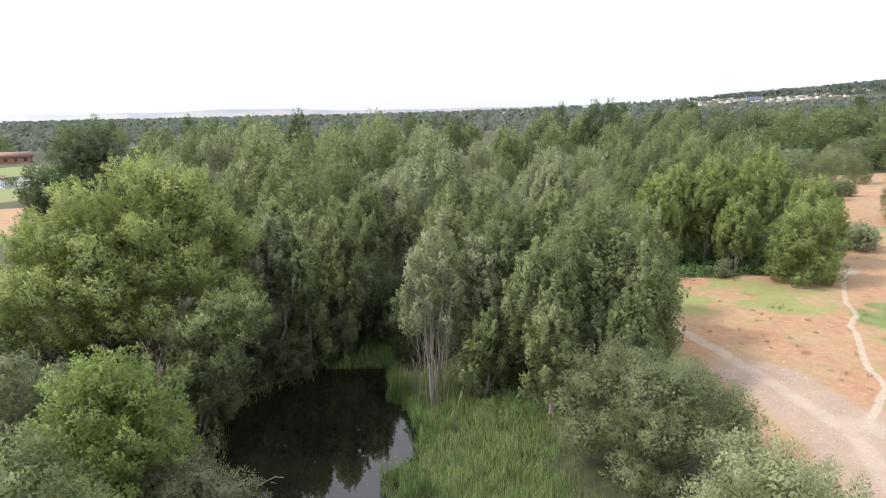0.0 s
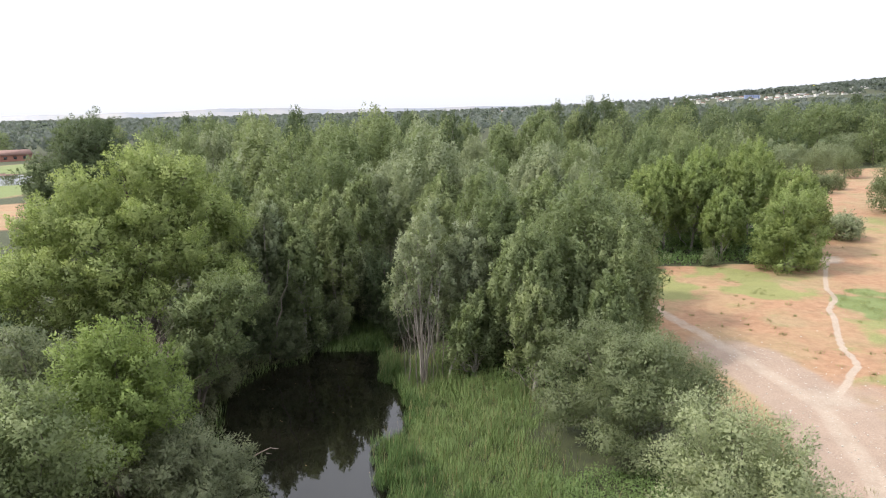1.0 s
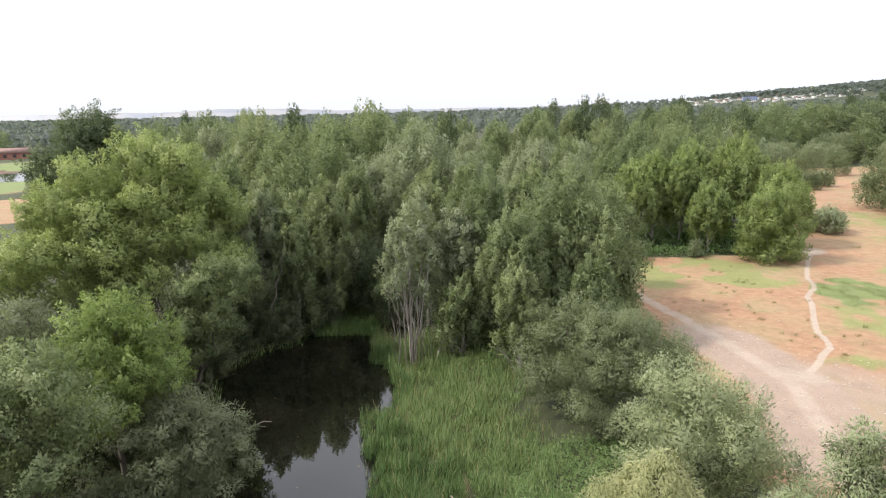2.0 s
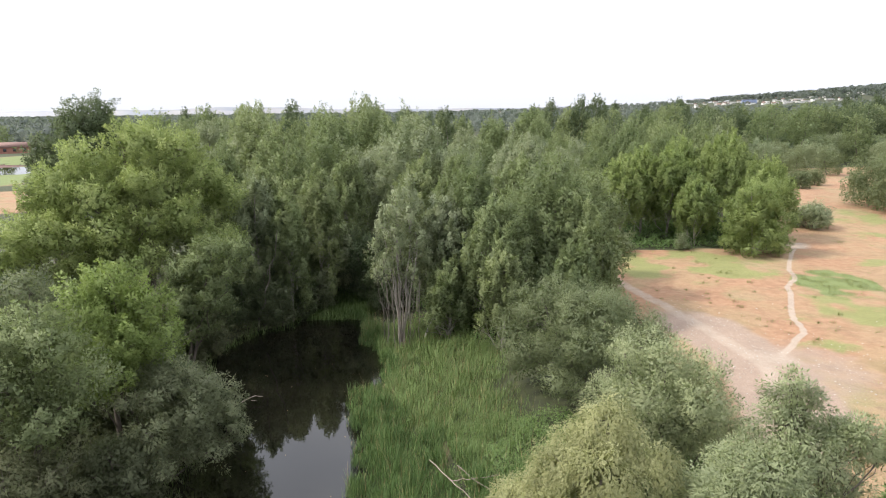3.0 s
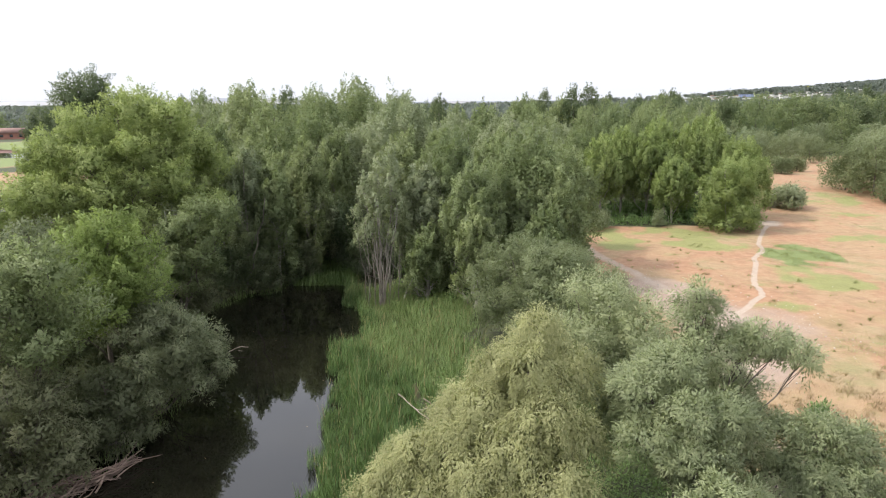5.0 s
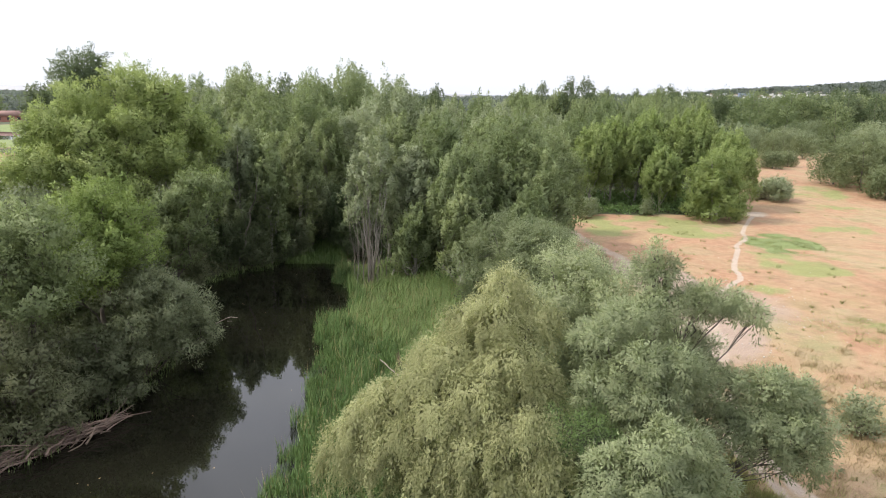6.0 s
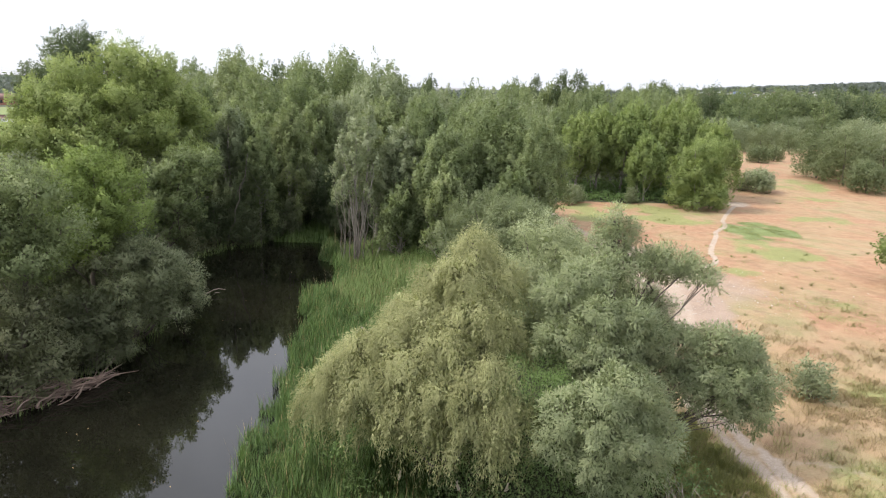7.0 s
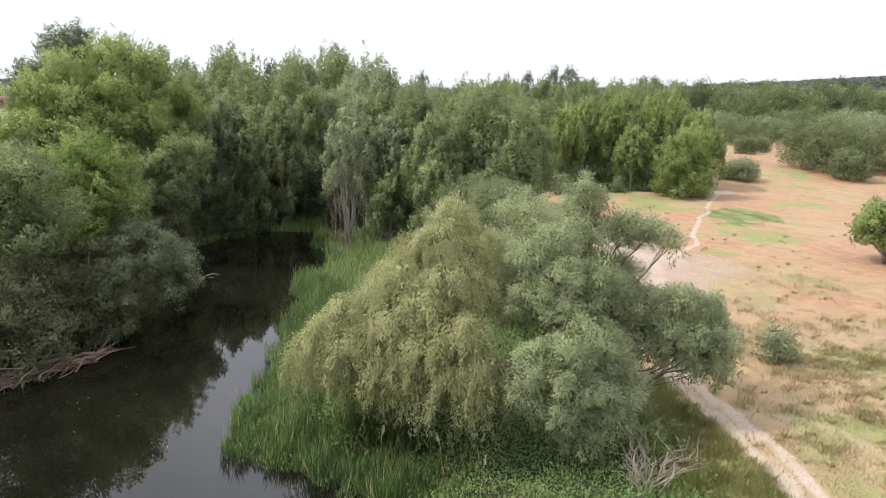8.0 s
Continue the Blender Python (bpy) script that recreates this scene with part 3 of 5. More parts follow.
# ---- trees of the west bank ----
def rel(place, lobes):
    """Lobes from world places to the tree's foot."""
    x, y, z = place
    return [(a - x, b - y, c - z, r, rz) for a, b, c, r, rz in lobes]


def drawn_in(lobes_, k, seed=3):
    """Each lobe but the last, the core, parted into three uneven sprays."""
    rg = random.Random(seed)
    out = []
    for x, y, z, r, rz in lobes_[:-1]:
        a = rg.uniform(0, 6.28)
        for i in range(3):
            w, c = a + i * 2.09 + rg.uniform(-0.5, 0.5), k * rg.uniform(0.52, 0.8)
            out.append((x + 0.52 * r * math.cos(w), y + 0.52 * r * math.sin(w), z + rz * rg.uniform(-0.45, 0.45), r * c, rz * c * rg.uniform(0.8, 1.2)))
    return out + [lobes_[-1]]


def at(x, y, sink=0.05):
    return (x, y, gz(x, y) - sink)


# the great poplar: wide crown of many domes
p = at(-24, 52)
big = [(-24, 52, 17, 2.8, 2.6), (-27, 50, 15.8, 2.8, 2.4), (-21, 52, 15.6, 2.8, 2.5), (-30, 49, 13.6, 2.8, 2.4), (-26.5, 46.5, 13.6, 2.8, 2.4), (-22.5, 48.5, 14.2, 2.8, 2.6),
       (-18.5, 53, 13, 2.6, 2.5), (-29.5, 46, 10.6, 2.8, 2.3), (-25, 45.5, 10.2, 2.7, 2.4), (-20.5, 48, 11, 2.6, 2.6), (-18, 51, 9.4, 2.6, 2.4), (-32, 51, 11, 2.6, 2.2), (-28, 55, 13, 3.2, 3),
       (-21, 57, 13, 3.2, 3), (-22, 46.2, 7.6, 2.4, 2.2), (-27, 47, 7.2, 2.4, 2.2), (-33, 47.5, 8.4, 2.5, 2.2), (-34.5, 52, 9, 2.4, 2.2), (-30.5, 48, 7, 2.6, 2.2), (-19.5, 50, 6.6, 2.4, 2.2), (-24, 51, 11, 4.5, 5)]
build_tree("poplar_tree", p, drawn_in(rel(p, big), 1.0), "elm", BRIGHTENED_LEAF, BARK, 1, 36, 54, 0.86, 0.45, 2, fill=1.5, label="broad old poplar with a wide domed green crown above the river", group="poplars on the bank")

p = at(-39.2, 73)
build_tree("elm_tree", p, round_lobes(2, 21.6, 4.4, 0.45, 22), "elm", DARK_LEAF, BARK, 2, 34, 44, 0.9, 0.4, 1, label="tall dark-leaved tree standing behind the poplars", group="")
p = at(-44.8, 73)
build_tree("elm_tree", p, round_lobes(5, 17.4, 2.8, 0.3, 15), "elm", DARK_LEAF, BARK, 5, 22, 34, 1.05, 0.3, 1, label="lower dark-leaved tree beside the tall one", group="")

p = at(-17.2, 30.5)
build_tree("box_elder_tree", p, rel(p, [(-16.5, 30.4, 10.4, 1.5, 1.3), (-14.9, 30.4, 9.2, 1.4, 1.2), (-18.2, 30.2, 9.6, 1.5, 1.3), (-17.4, 29.0, 8.6, 1.5, 1.4), (-15.4, 28.8, 7.6, 1.5, 1.4), (-18.8, 29.4, 7.4, 1.5, 1.4), (-14.4, 30.2, 7.2, 1.5, 1.4),
                                        (-16.4, 28.4, 6.0, 1.6, 1.5), (-18.2, 28.8, 5.2, 1.6, 1.5), (-16.8, 31.6, 8.6, 1.8, 1.6), (-16.8, 30.5, 6.5, 2.0, 2.8)]), "elm", BRIGHT_LEAF, BARK, 3, 56, 56, 0.75, 0.2, 1,
           label="bright yellow-green box elder on the river bank", group="")
p = at(-17.8, 24)
build_tree("box_elder_tree", p, rel(p, [(-17.0, 23.4, 10, 1.5, 1.3), (-15.6, 22.6, 9.6, 1.4, 1.3), (-15.4, 24.2, 7.4, 1.4, 1.2), (-18.8, 23.2, 9, 1.6, 1.4), (-17.4, 22.2, 7.8, 1.6, 1.5), (-19.8, 22.8, 7, 1.7, 1.5), (-16.2, 22.4, 6.2, 1.5, 1.4), (-17.8, 24, 6.5, 2, 3)]),
           "elm", POPLAR_LEAF, BARK, 4, 56, 56, 0.75, 0.2, 1, label="fresh green box elder rising from bank willows", group="")


def willow(x, y, height, radius, seed, mat=None, label="grey-green willow bush leaning over the river bank", style="willow", clusters=20, leaves=52, scale=0.7, stems=3, n=11):
    q = at(x, y)
    return build_tree("willow_tree", q, round_lobes(seed, height, radius, 0.06, n), style, mat or WILLOW_LEAF, BARK, seed, clusters, leaves, scale, 0.16, stems, label=label, category="willow", group="willows of the west bank")


willow(-23, 33.5, 11.4, 4.2, 11, BANK_LEAF, "grey-leaved willow tree behind the box elder", n=11)
willow(-17.6, 21.6, 6.6, 3.4, 12)
p = at(-14.4, 30.2)
over = [(-12.4, 30.6, 4.2, 1.5, 1.2), (-11.2, 30.4, 2.9, 1.3, 1.1), (-10.8, 30.8, 1.5, 1.1, 1.0), (-12.6, 28.8, 3.4, 1.4, 1.2), (-12.0, 28.8, 1.6, 1.3, 1.1), (-13.8, 29.8, 5.2, 1.6, 1.3), (-13.4, 27.4, 3.0, 1.4, 1.3),
        (-12.6, 32.6, 3.0, 1.4, 1.2), (-13.6, 26.6, 1.4, 1.2, 1.0), (-14.6, 28.2, 4.6, 1.5, 1.3), (-14.4, 32.0, 4.8, 1.5, 1.3), (-15.4, 30.2, 5.2, 1.6, 1.4), (-13.4, 29.8, 2.4, 2.0, 2.0)]
build_tree("willow_tree", p, drawn_in(rel(p, over), 1.0), "willow", BANK_LEAF, BARK, 13, 22, 46, 0.72, 0.18, 3, label="silvery willow hanging low over the dark water", category="willow", group="willows of the west bank")
willow(-18, 34.5, 7.8, 3.0, 14)
willow(-15.2, 25.8, 5.4, 2.6, 15)
willow(-21.5, 18.5, 7.2, 3.6, 16, BANK_LEAF)
willow(-25.5, 25.5, 9.8, 3.8, 17)
willow(-28, 36, 9, 4.2, 18)
# the dark elm leaf puts this bush's shade into its colour
willow(-18.8, 38.2, 7.2, 3.0, 19, DARK_LEAF, "dark sallow bush on the river bank", "elm")
p = at(-19.4, 46.2)
build_tree("willow_tree", p, drawn_in(rel(p, [(-14.6, 45.6, 9.0, 1.3, 1.0), (-16.2, 45.2, 9.4, 1.5, 1.1), (-15.0, 45.0, 7.4, 1.4, 1.0), (-17.6, 44.6, 8.0, 1.6, 1.3), (-16.6, 44.2, 6.0, 1.5, 1.1), (-18.4, 44.0, 5.2, 1.6, 1.3),
                                              (-16.4, 46.6, 4.6, 1.3, 1.2), (-18.4, 45.6, 3.2, 1.5, 1.3), (-18.2, 47, 7.2, 1.7, 1.6), (-19, 46, 6, 2, 2.4)]), 1.0), "elm", POPLAR_LEAF, BARK, 20, 22, 44, 0.84, 0.2, 2,
           label="green sallow leaning far out above the dark water", category="willow", group="willows of the west bank")
willow(-19.6, 49.8, 5.6, 2.2, 21)
# dark leaf colour again stands in for shade above the water
willow(-20.4, 55.6, 8.6, 2.8, 22, DARK_LEAF, "dark sallow bush leaning out above the water", "elm")
willow(-16.2, 58.6, 6.4, 2.0, 23, DARK_LEAF, "dark sallow bush at the water's edge", "elm")
willow(-33, 43, 8.5, 4.0, 24, DARK_LEAF, "dark sallow bush below the great poplar", "elm", 18, 36, 1.1)
willow(-38, 52, 8.0, 4.4, 25, WILLOW_LEAF, clusters=18, leaves=36, scale=1.1)
willow(-30, 22, 8.0, 3.6, 26)
willow(-12.6, 69.5, 6.5, 2.8, 28, DARK_LEAF, "dark sallow bush closing the narrow channel", "elm")
willow(-9.2, 70.5, 7.5, 2.8, 29, DARK_LEAF, "dark sallow bush closing the narrow channel", "elm")
willow(-16.4, 67, 6.5, 2.6, 30, DARK_LEAF, "dark sallow bush closing the narrow channel", "elm")
willow(-27, 15, 7.0, 3.4, 27, BANK_LEAF)
for i, (x, y, h, r) in enumerate([(-36.5, 39, 7.5, 4.0), (-29, 41, 7.0, 3.6), (-41, 46, 8.0, 4.4), (-25.5, 41.5, 6.5, 3.2), (-32, 57, 7.5, 4.0), (-22, 44.5, 6.5, 3.0), (-36, 31, 7.5, 4.0)]):
    willow(x, y, h, r, 150 + i, DARK_LEAF if i % 3 else WILLOW_LEAF, "dark bush in the underwood behind the west bank", "elm", 16, 30, 1.15)
for i, (x, y, h, r) in enumerate([(-15.0, 58.6, 4.6, 1.7), (-13.4, 61.4, 4.2, 1.6), (-12.0, 63.6, 4.6, 1.8), (-18.2, 57.6, 5.0, 1.8), (-9.6, 69.4, 4.6, 1.8), (-20.4, 52.4, 5.0, 1.8)]):
    willow(x, y, h, r, 170 + i, DARK_LEAF if i % 2 else BANK_LEAF, "low dark bush at the foot of the bank poplars", "elm", 14, 34, 0.9)
willow(-7.0, 66.5, 7.5, 3.0, 165, DARK_LEAF, "dark sallow bush closing the narrow channel", "elm")
willow(-4.2, 62.5, 6.5, 2.4, 166, DARK_LEAF, "dark sallow bush closing the narrow channel", "elm")


# ---- poplars: one built for each shape, then copied ----
def poplar(x, y, height, radius, seed, mat=None, bark=None, low=0.16, label="slender upright poplar in full green leaf", group="poplars on the bank", clusters=17, leaves=46, scale=0.84, n=20, style="poplar"):
    return build_tree("poplar_tree", at(x, y), poplar_lobes(seed, height, radius, low, n), style, mat or POPLAR_LEAF, bark or PALE_BARK, seed, clusters, leaves, scale, 0.2, 1, label=label, category="poplar", group=group)


# behind the west bank
poplar(-16.9, 60.2, 14.6, 2.7, 31, GREY_LEAF, low=0.03, label="grey-green poplar beside the river bend")
poplar(-13.9, 59.8, 13.2, 2.3, 32, low=0.02)
poplar(-11.6, 65.0, 14.8, 2.6, 34, low=0.02)
poplar(-9.6, 72.2, 14.4, 2.6, 36, low=0.03)
poplar(-10.9, 67.4, 9.2, 2.5, 37, GREY_LEAF, low=0.02, label="low grey-green poplar at the narrow channel")
poplar(-14.9, 66.4, 13.8, 2.9, 38, low=0.03)
poplar(-18.4, 66.4, 14.4, 3.0, 39, low=0.05)
poplar(-23, 69.5, 15.6, 3.6, 33, low=0.05)
poplar(-19.8, 61.5, 12.4, 2.8, 35, low=0.05)
# clump on the point between river and meadow
tips = "upright poplar in the clump between river and meadow"
p = at(-2.2, 52.2)
build_tree("poplar_tree", p, rel(p, [(-2.4, 52.4, 11.2, 0.9, 1.9), (-3.6, 52, 9.6, 0.9, 1.7), (-1.2, 52, 10.4, 0.9, 1.8), (-2.4, 51.2, 8.6, 0.9, 1.6), (-0.6, 51.6, 8.4, 0.8, 1.5), (-4.2, 52.6, 7.4, 0.9, 1.5), (-3.4, 51.2, 6.4, 0.8, 1.3),
                                    (-1.4, 54, 11.8, 1.2, 2), (-3, 54.4, 9, 1.3, 2.4), (-4.4, 53.6, 5.2, 0.8, 1.1), (-1, 51, 6, 0.6, 1.2), (-2.2, 53.6, 6, 1.2, 2.4)]), "poplar", GREY_LEAF, PALE_BARK, 41, 20, 34, 0.9, 0.17, 7, twigs=9,
           label="sparse grey poplar with many pale bare lower stems", category="poplar", group="poplars on the bank")
poplar(-1.2, 60.6, 15.0, 3.2, 42, label=tips)
poplar(1.6, 54.8, 12.6, 2.7, 43, GREY_LEAF, label=tips)
poplar(4.4, 57.2, 14.6, 3.2, 44, label=tips)
poplar(6.4, 50.8, 12.4, 3.4, 45, label=tips, low=0.1)
poplar(11.2, 55.2, 15.4, 4.4, 46, label="broad poplar at the meadow side of the clump", low=0.12, n=18, style="elm")
poplar(13.8, 52.2, 11.4, 3.4, 47, label=tips, low=0.1)
poplar(15.8, 61.0, 13.4, 4.2, 48, label="broad poplar at the meadow side of the clump", n=18, style="elm")
poplar(9.4, 65.5, 14.6, 3.4, 49, label=tips)
poplar(3.2, 66.5, 14.8, 3.2, 50, label=tips)
poplar(15.2, 68.5, 13.8, 3.6, 51, label=tips)
poplar(2.0, 51.2, 7.0, 2.0, 52, label="young poplar at the foot of the clump", low=0.08)
poplar(10.2, 50.2, 6.4, 2.4, 53, label="young poplar at the foot of the clump", low=0.06)
poplar(14.8, 54.2, 6.8, 2.2, 54, label="young poplar at the foot of the clump", low=0.06)
poplar(6.3, 46.8, 8.6, 1.9, 55, label="young poplar at the foot of the clump", low=0.05, n=14)
poplar(12.4, 48.2, 8.4, 2.1, 56, label="young poplar at the foot of the clump", low=0.05, n=14)
poplar(-0.8, 73.8, 14.2, 2.8, 57, label=tips)
poplar(2.6, 76.0, 14.6, 3.0, 58, GREY_LEAF, label="grey-green poplar behind the clump")
poplar(12.8, 88.8, 15.0, 3.8, 59, GREY_LEAF, label="broad grey-green poplar behind the clump", scale=1.0)
# group at the far side of the meadow
edge, edges = "poplar at the edge of the dry meadow", "poplars at the meadow edge"
for i, (x, y, h, r, low) in enumerate([(26.4, 89.5, 12.4, 2.9, .14), (30.2, 92.5, 13.2, 3.0, .14), (33.6, 91, 13.4, 3.0, .16), (36.4, 96, 14.2, 3.4, .12), (41, 94.5, 14.0, 3.4, .12), (45.2, 99.5, 15.0, 3.8, .1),
                                        (36, 86.6, 9.4, 2.4, .14), (46.8, 88.5, 11.6, 3.4, .06)]):
    poplar(x, y, h * 1.02, r * 1.18, 60 + i, BRIGHTENED_LEAF, low=low, label=edge, group=edges, clusters=18, leaves=42, scale=0.95, n=20)

q = at(42.0, 81.0)
build_tree("poplar_tree", q, round_lobes(75, 10.4, 4.3, 0.03, 14), "elm", BRIGHTENED_LEAF, PALE_BARK, 75, 34, 44, 0.95, 0.2, 3, label="round-crowned poplar with leaves down to the grass", category="poplar", group=edges)


def lay(kinds, spots, z_sink=0.1):
    """Copies of the kinds at spots of (x, y, size), turned at random."""
    rng = random.Random(len(spots) * 7 + int(spots[0][0]))
    for x, y, size in spots:
        src = rng.choice(kinds)
        copy_thing(src, pose(x, y, gz(x, y) - z_sink, 0, 0, rng.uniform(0, 360)) @ Matrix.Diagonal((size * rng.uniform(0.9, 1.15), size * rng.uniform(0.9, 1.15), size, 1)))


def filler(name, x, y, height, radius, seed, mat, label, group, scale, clusters, leaves, shape="poplar", style="poplar", n=11, category="poplar", low=0.14, fill=0.55):
    lobes = poplar_lobes(seed, height, radius, low, n) if shape == "poplar" else round_lobes(seed, height, radius, 0.05, n)
    return build_tree(name, at(x, y), lobes, style, mat, PALE_BARK if shape == "poplar" else BARK, seed, clusters, leaves, scale, 0.2, 1, label=label, category=category, group=group, limbs=False, fill=fill)


wood = "poplars of the river wood"
mid = [filler("poplar_tree", x, y, h, r, 80 + i, m, "tall poplar among many in the river wood", wood, 1.1, 14, 22, n=16, fill=0.6)
       for i, (x, y, h, r, m) in enumerate([(-14.5, 92, 20.4, 4.8, POPLAR_LEAF), (-10, 99, 21.2, 4.6, POPLAR_LEAF), (-20, 84, 18.8, 4.8, POPLAR_LEAF), (-26, 92, 19.4, 5.0, GREY_LEAF), (4, 79, 15.2, 4.2, GREY_LEAF)])]
rng = random.Random(12)
spots = [(-11.5, 106, 1.06), (-10.5, 81, .8), (-13.5, 80, .82), (-7.5, 84, .8), (-6.5, 90, 0.86), (-4, 98, 0.9), (12, 93, 0.86), (20, 104, 0.78), (8, 86, 0.76), (25, 98, 0.68), (31, 102, 0.72), (37, 105, 0.76), (43.5, 106.5, 0.82),
         (33, 112, .82), (40, 115, .84), (47, 116, .84), (36, 122, .82), (44, 126, .84), (52, 122, .8), (30, 120, .8), (40, 135, .82), (50, 137, .82), (57, 130, .78), (-31, 76, 0.9), (-27, 80, 0.9), (-17, 76, 0.84), (-29, 64, 0.82)]
taken = [(x, y) for x, y, _ in spots] + [(-38, 73)]
while len(spots) < 78:
    x, y = rng.uniform(-66, 62), rng.uniform(76, 186)
    if x < -0.42 * y - 4 or (x > 20 and y < 108):
        continue
    if all(math.hypot(x - a, y - b) > 6.2 for a, b in taken):
        taken.append((x, y))
        tall = 1.0 if x < 0 else 0.8
        spots.append((x, y, tall * rng.uniform(0.86, 1.06)))
lay(mid, spots)

# the belt behind: taller, farther, coarser leaves
far = [filler("poplar_tree", x, y, h, r, 100 + i, m, "tall tree in the far belt of the river wood", "trees of the far belt", 1.9, 8, 13, n=13, category="tree", low=0.06) if i < 2 else
       filler("broadleaf_tree", x, y, h, r, 100 + i, m, "round-crowned tree in the far belt of the river wood", "trees of the far belt", 1.75, 9, 14, "round", "elm", 12, "tree")
       for i, (x, y, h, r, m) in enumerate([(49.5, 240, 23.2, 4.6, DARK_LEAF), (31, 235, 20.4, 6.4, POPLAR_LEAF), (64, 255, 19.4, 6.8, POPLAR_LEAF), (-16, 245, 20.0, 6.2, DARK_LEAF)])]
belt = []
while len(belt) < 30:
    belt.append((rng.uniform(66, 205), rng.uniform(204, 248), rng.uniform(0.84, 1.08)))
lay(far[2:], belt)
spots = [(56, 243, 1.0), (53, 236, 0.86)]
taken = []
while len(spots) < 108:
    y = rng.uniform(176, 420)
    x = rng.uniform(-0.55 * y - 10, 0.78 * y)
    if (y < 196 and 60 < x < 180) or (inside_by(POND, np.array([x]), np.array([y]))[0] > -60 and x < -70) or (5 < x < 48 and y > 300):
        continue
    if all(math.hypot(x - a, y - b) > 8.5 for a, b in taken):
        taken.append((x, y))
        spots.append((x, y, rng.uniform(0.84, 1.02)))
lay(far, spots)
lay(far[2:], [(-188, 366, 0.8), (-205, 362, 0.8), (-236, 358, 0.8), (-246, 340, 0.7), (-188, 385, 0.9), (-214, 382, 0.9)])

# grey oleaster thicket beyond the meadow
thicket = "oleaster bushes beyond the meadow"
grey = [filler("oleaster_bush", x, y, h, r, 120 + i, m, "rounded grey-green oleaster bush beyond the meadow", thicket, 1.15, 16, 22, "round", "oleaster", 13, "bush")
        for i, (x, y, h, r, m) in enumerate([(77.5, 106.5, 11.4, 5.6, OLIVE_LEAF), (86, 109, 12.2, 6.2, GREY_LEAF), (76.8, 98.6, 5.6, 3.6, OLIVE_LEAF)])]
spots = [(93, 113, 1.0), (76, 113, 0.9), (84, 119, 0.95), (92, 124, 1.0), (100, 112, 1.0), (98, 104, 0.95), (106, 120, 1.05), (92, 101, 0.9)]
for i in range(46):
    x = rng.uniform(66, 215)
    y = 150 + rng.uniform(0, 44) + (x - 66) * 0.2
    spots.append((x, y, rng.uniform(0.5, 0.85)))
for i in range(30):
    spots.append((rng.uniform(84, 195), rng.uniform(190, 224), rng.uniform(0.55, 0.9)))
spots += [(-104, 166, 0.4)]
lay(grey[:2], spots)
lay(grey[2:], [(78, 141, 0.75), (84, 146, 0.7), (90, 140, 0.6), (69, 152, 0.9), (74, 156, 0.8), (88, 99, 0.8)])

q = at(57, 96)
build_tree("oleaster_bush", q, round_lobes(130, 4.2, 3.2, 0.04, 9), "oleaster", GREY_LEAF, BARK, 130, 14, 26, 1.1, 0.1, 3, label="low grey-brown bush alone at the head of the footpath", category="bush", group=thicket)
q = at(46.8, 43.2)
build_tree("poplar_tree", q, round_lobes(131, 6.2, 3.0, 0.26, 11), "elm", BRIGHTENED_LEAF, BARK, 131, 26, 36, 1.0, 0.14, 2, label="small round bright green tree alone on the meadow", category="tree")
q = at(25.3, 19.7)
build_tree("willow_sapling", q, round_lobes(132, 2.3, 1.0, 0.12, 7), "shrub", GREY_LEAF, BARK, 132, 9, 22, 0.8, 0.04, 3, twigs=0, label="small olive-green sapling in dry grass", category="sapling", group="saplings on the meadow")
for x, y, h, r in ((22.5, 22.5, 2.2, 0.6), (25.4, 83, 2.6, 1.2), (24.2, 81.2, 3.4, 1.3), (33.4, 83.6, 2.6, 0.8)):
    build_tree("willow_sapling", at(x, y), round_lobes(int(x * 10), h, r, 0.1, 6), "shrub", GREY_LEAF if y > 50 else NETTLE_LEAF, BARK, int(x * 10), 9, 20, 1.0, 0.03, 2, twigs=0, label="small green sapling at the edge of the meadow", category="sapling", group="saplings on the meadow")


# ---- oleasters and willows of the east bank ----
p = at(10.8, 37.6)
build_tree("oleaster_bush", p, drawn_in(rel(p, [(9.6, 39.4, 6.6, 2.3, 2.0), (12.6, 39, 6.4, 2.4, 2.0), (7.6, 40, 5.0, 2.2, 1.9), (11, 36.2, 6.4, 2.3, 2.0), (13.8, 36, 5.4, 2.3, 1.9), (9, 36.6, 4.4, 2.2, 2.0), (7.4, 38.4, 2.8, 2, 1.8),
                                       (14.8, 38.8, 4.2, 2.3, 2), (11.4, 33.8, 5.0, 2.2, 2), (13.8, 34, 3.2, 2.2, 1.9), (9.6, 34.2, 2.8, 2, 1.8), (11, 37.5, 4, 3.2, 3)]), 1.0), "oleaster", OLIVE_LEAF, BARK, 140, 32, 62, 0.64, 0.2, 3,
           label="large dome-shaped grey-green oleaster bush beside the reeds", category="bush", group="bushes of the east bank")
p = at(12.6, 26)
build_tree("oleaster_bush", p, drawn_in(rel(p, [(11.8, 26.2, 7.4, 2.1, 1.9), (13.8, 26.4, 6.6, 2.1, 1.8), (10.8, 25, 5.4, 2, 1.9), (13, 24.4, 5.6, 2.1, 1.9), (15.2, 25.4, 4.4, 2, 1.8), (11.4, 27.6, 5, 2.1, 2), (12.8, 26, 3.4, 2.8, 2.6), (15.2, 28, 3.4, 1.9, 1.8), (10.6, 23.4, 3.2, 1.8, 1.8), (12.6, 25.8, 4.2, 2.4, 2.8)]), 1.0),
           "oleaster", SILVER_LEAF, BARK, 141, 32, 60, 0.62, 0.18, 3, label="silvery oleaster bush beside the meadow track", category="bush", group="bushes of the east bank")
p = at(6.6, 14.4)
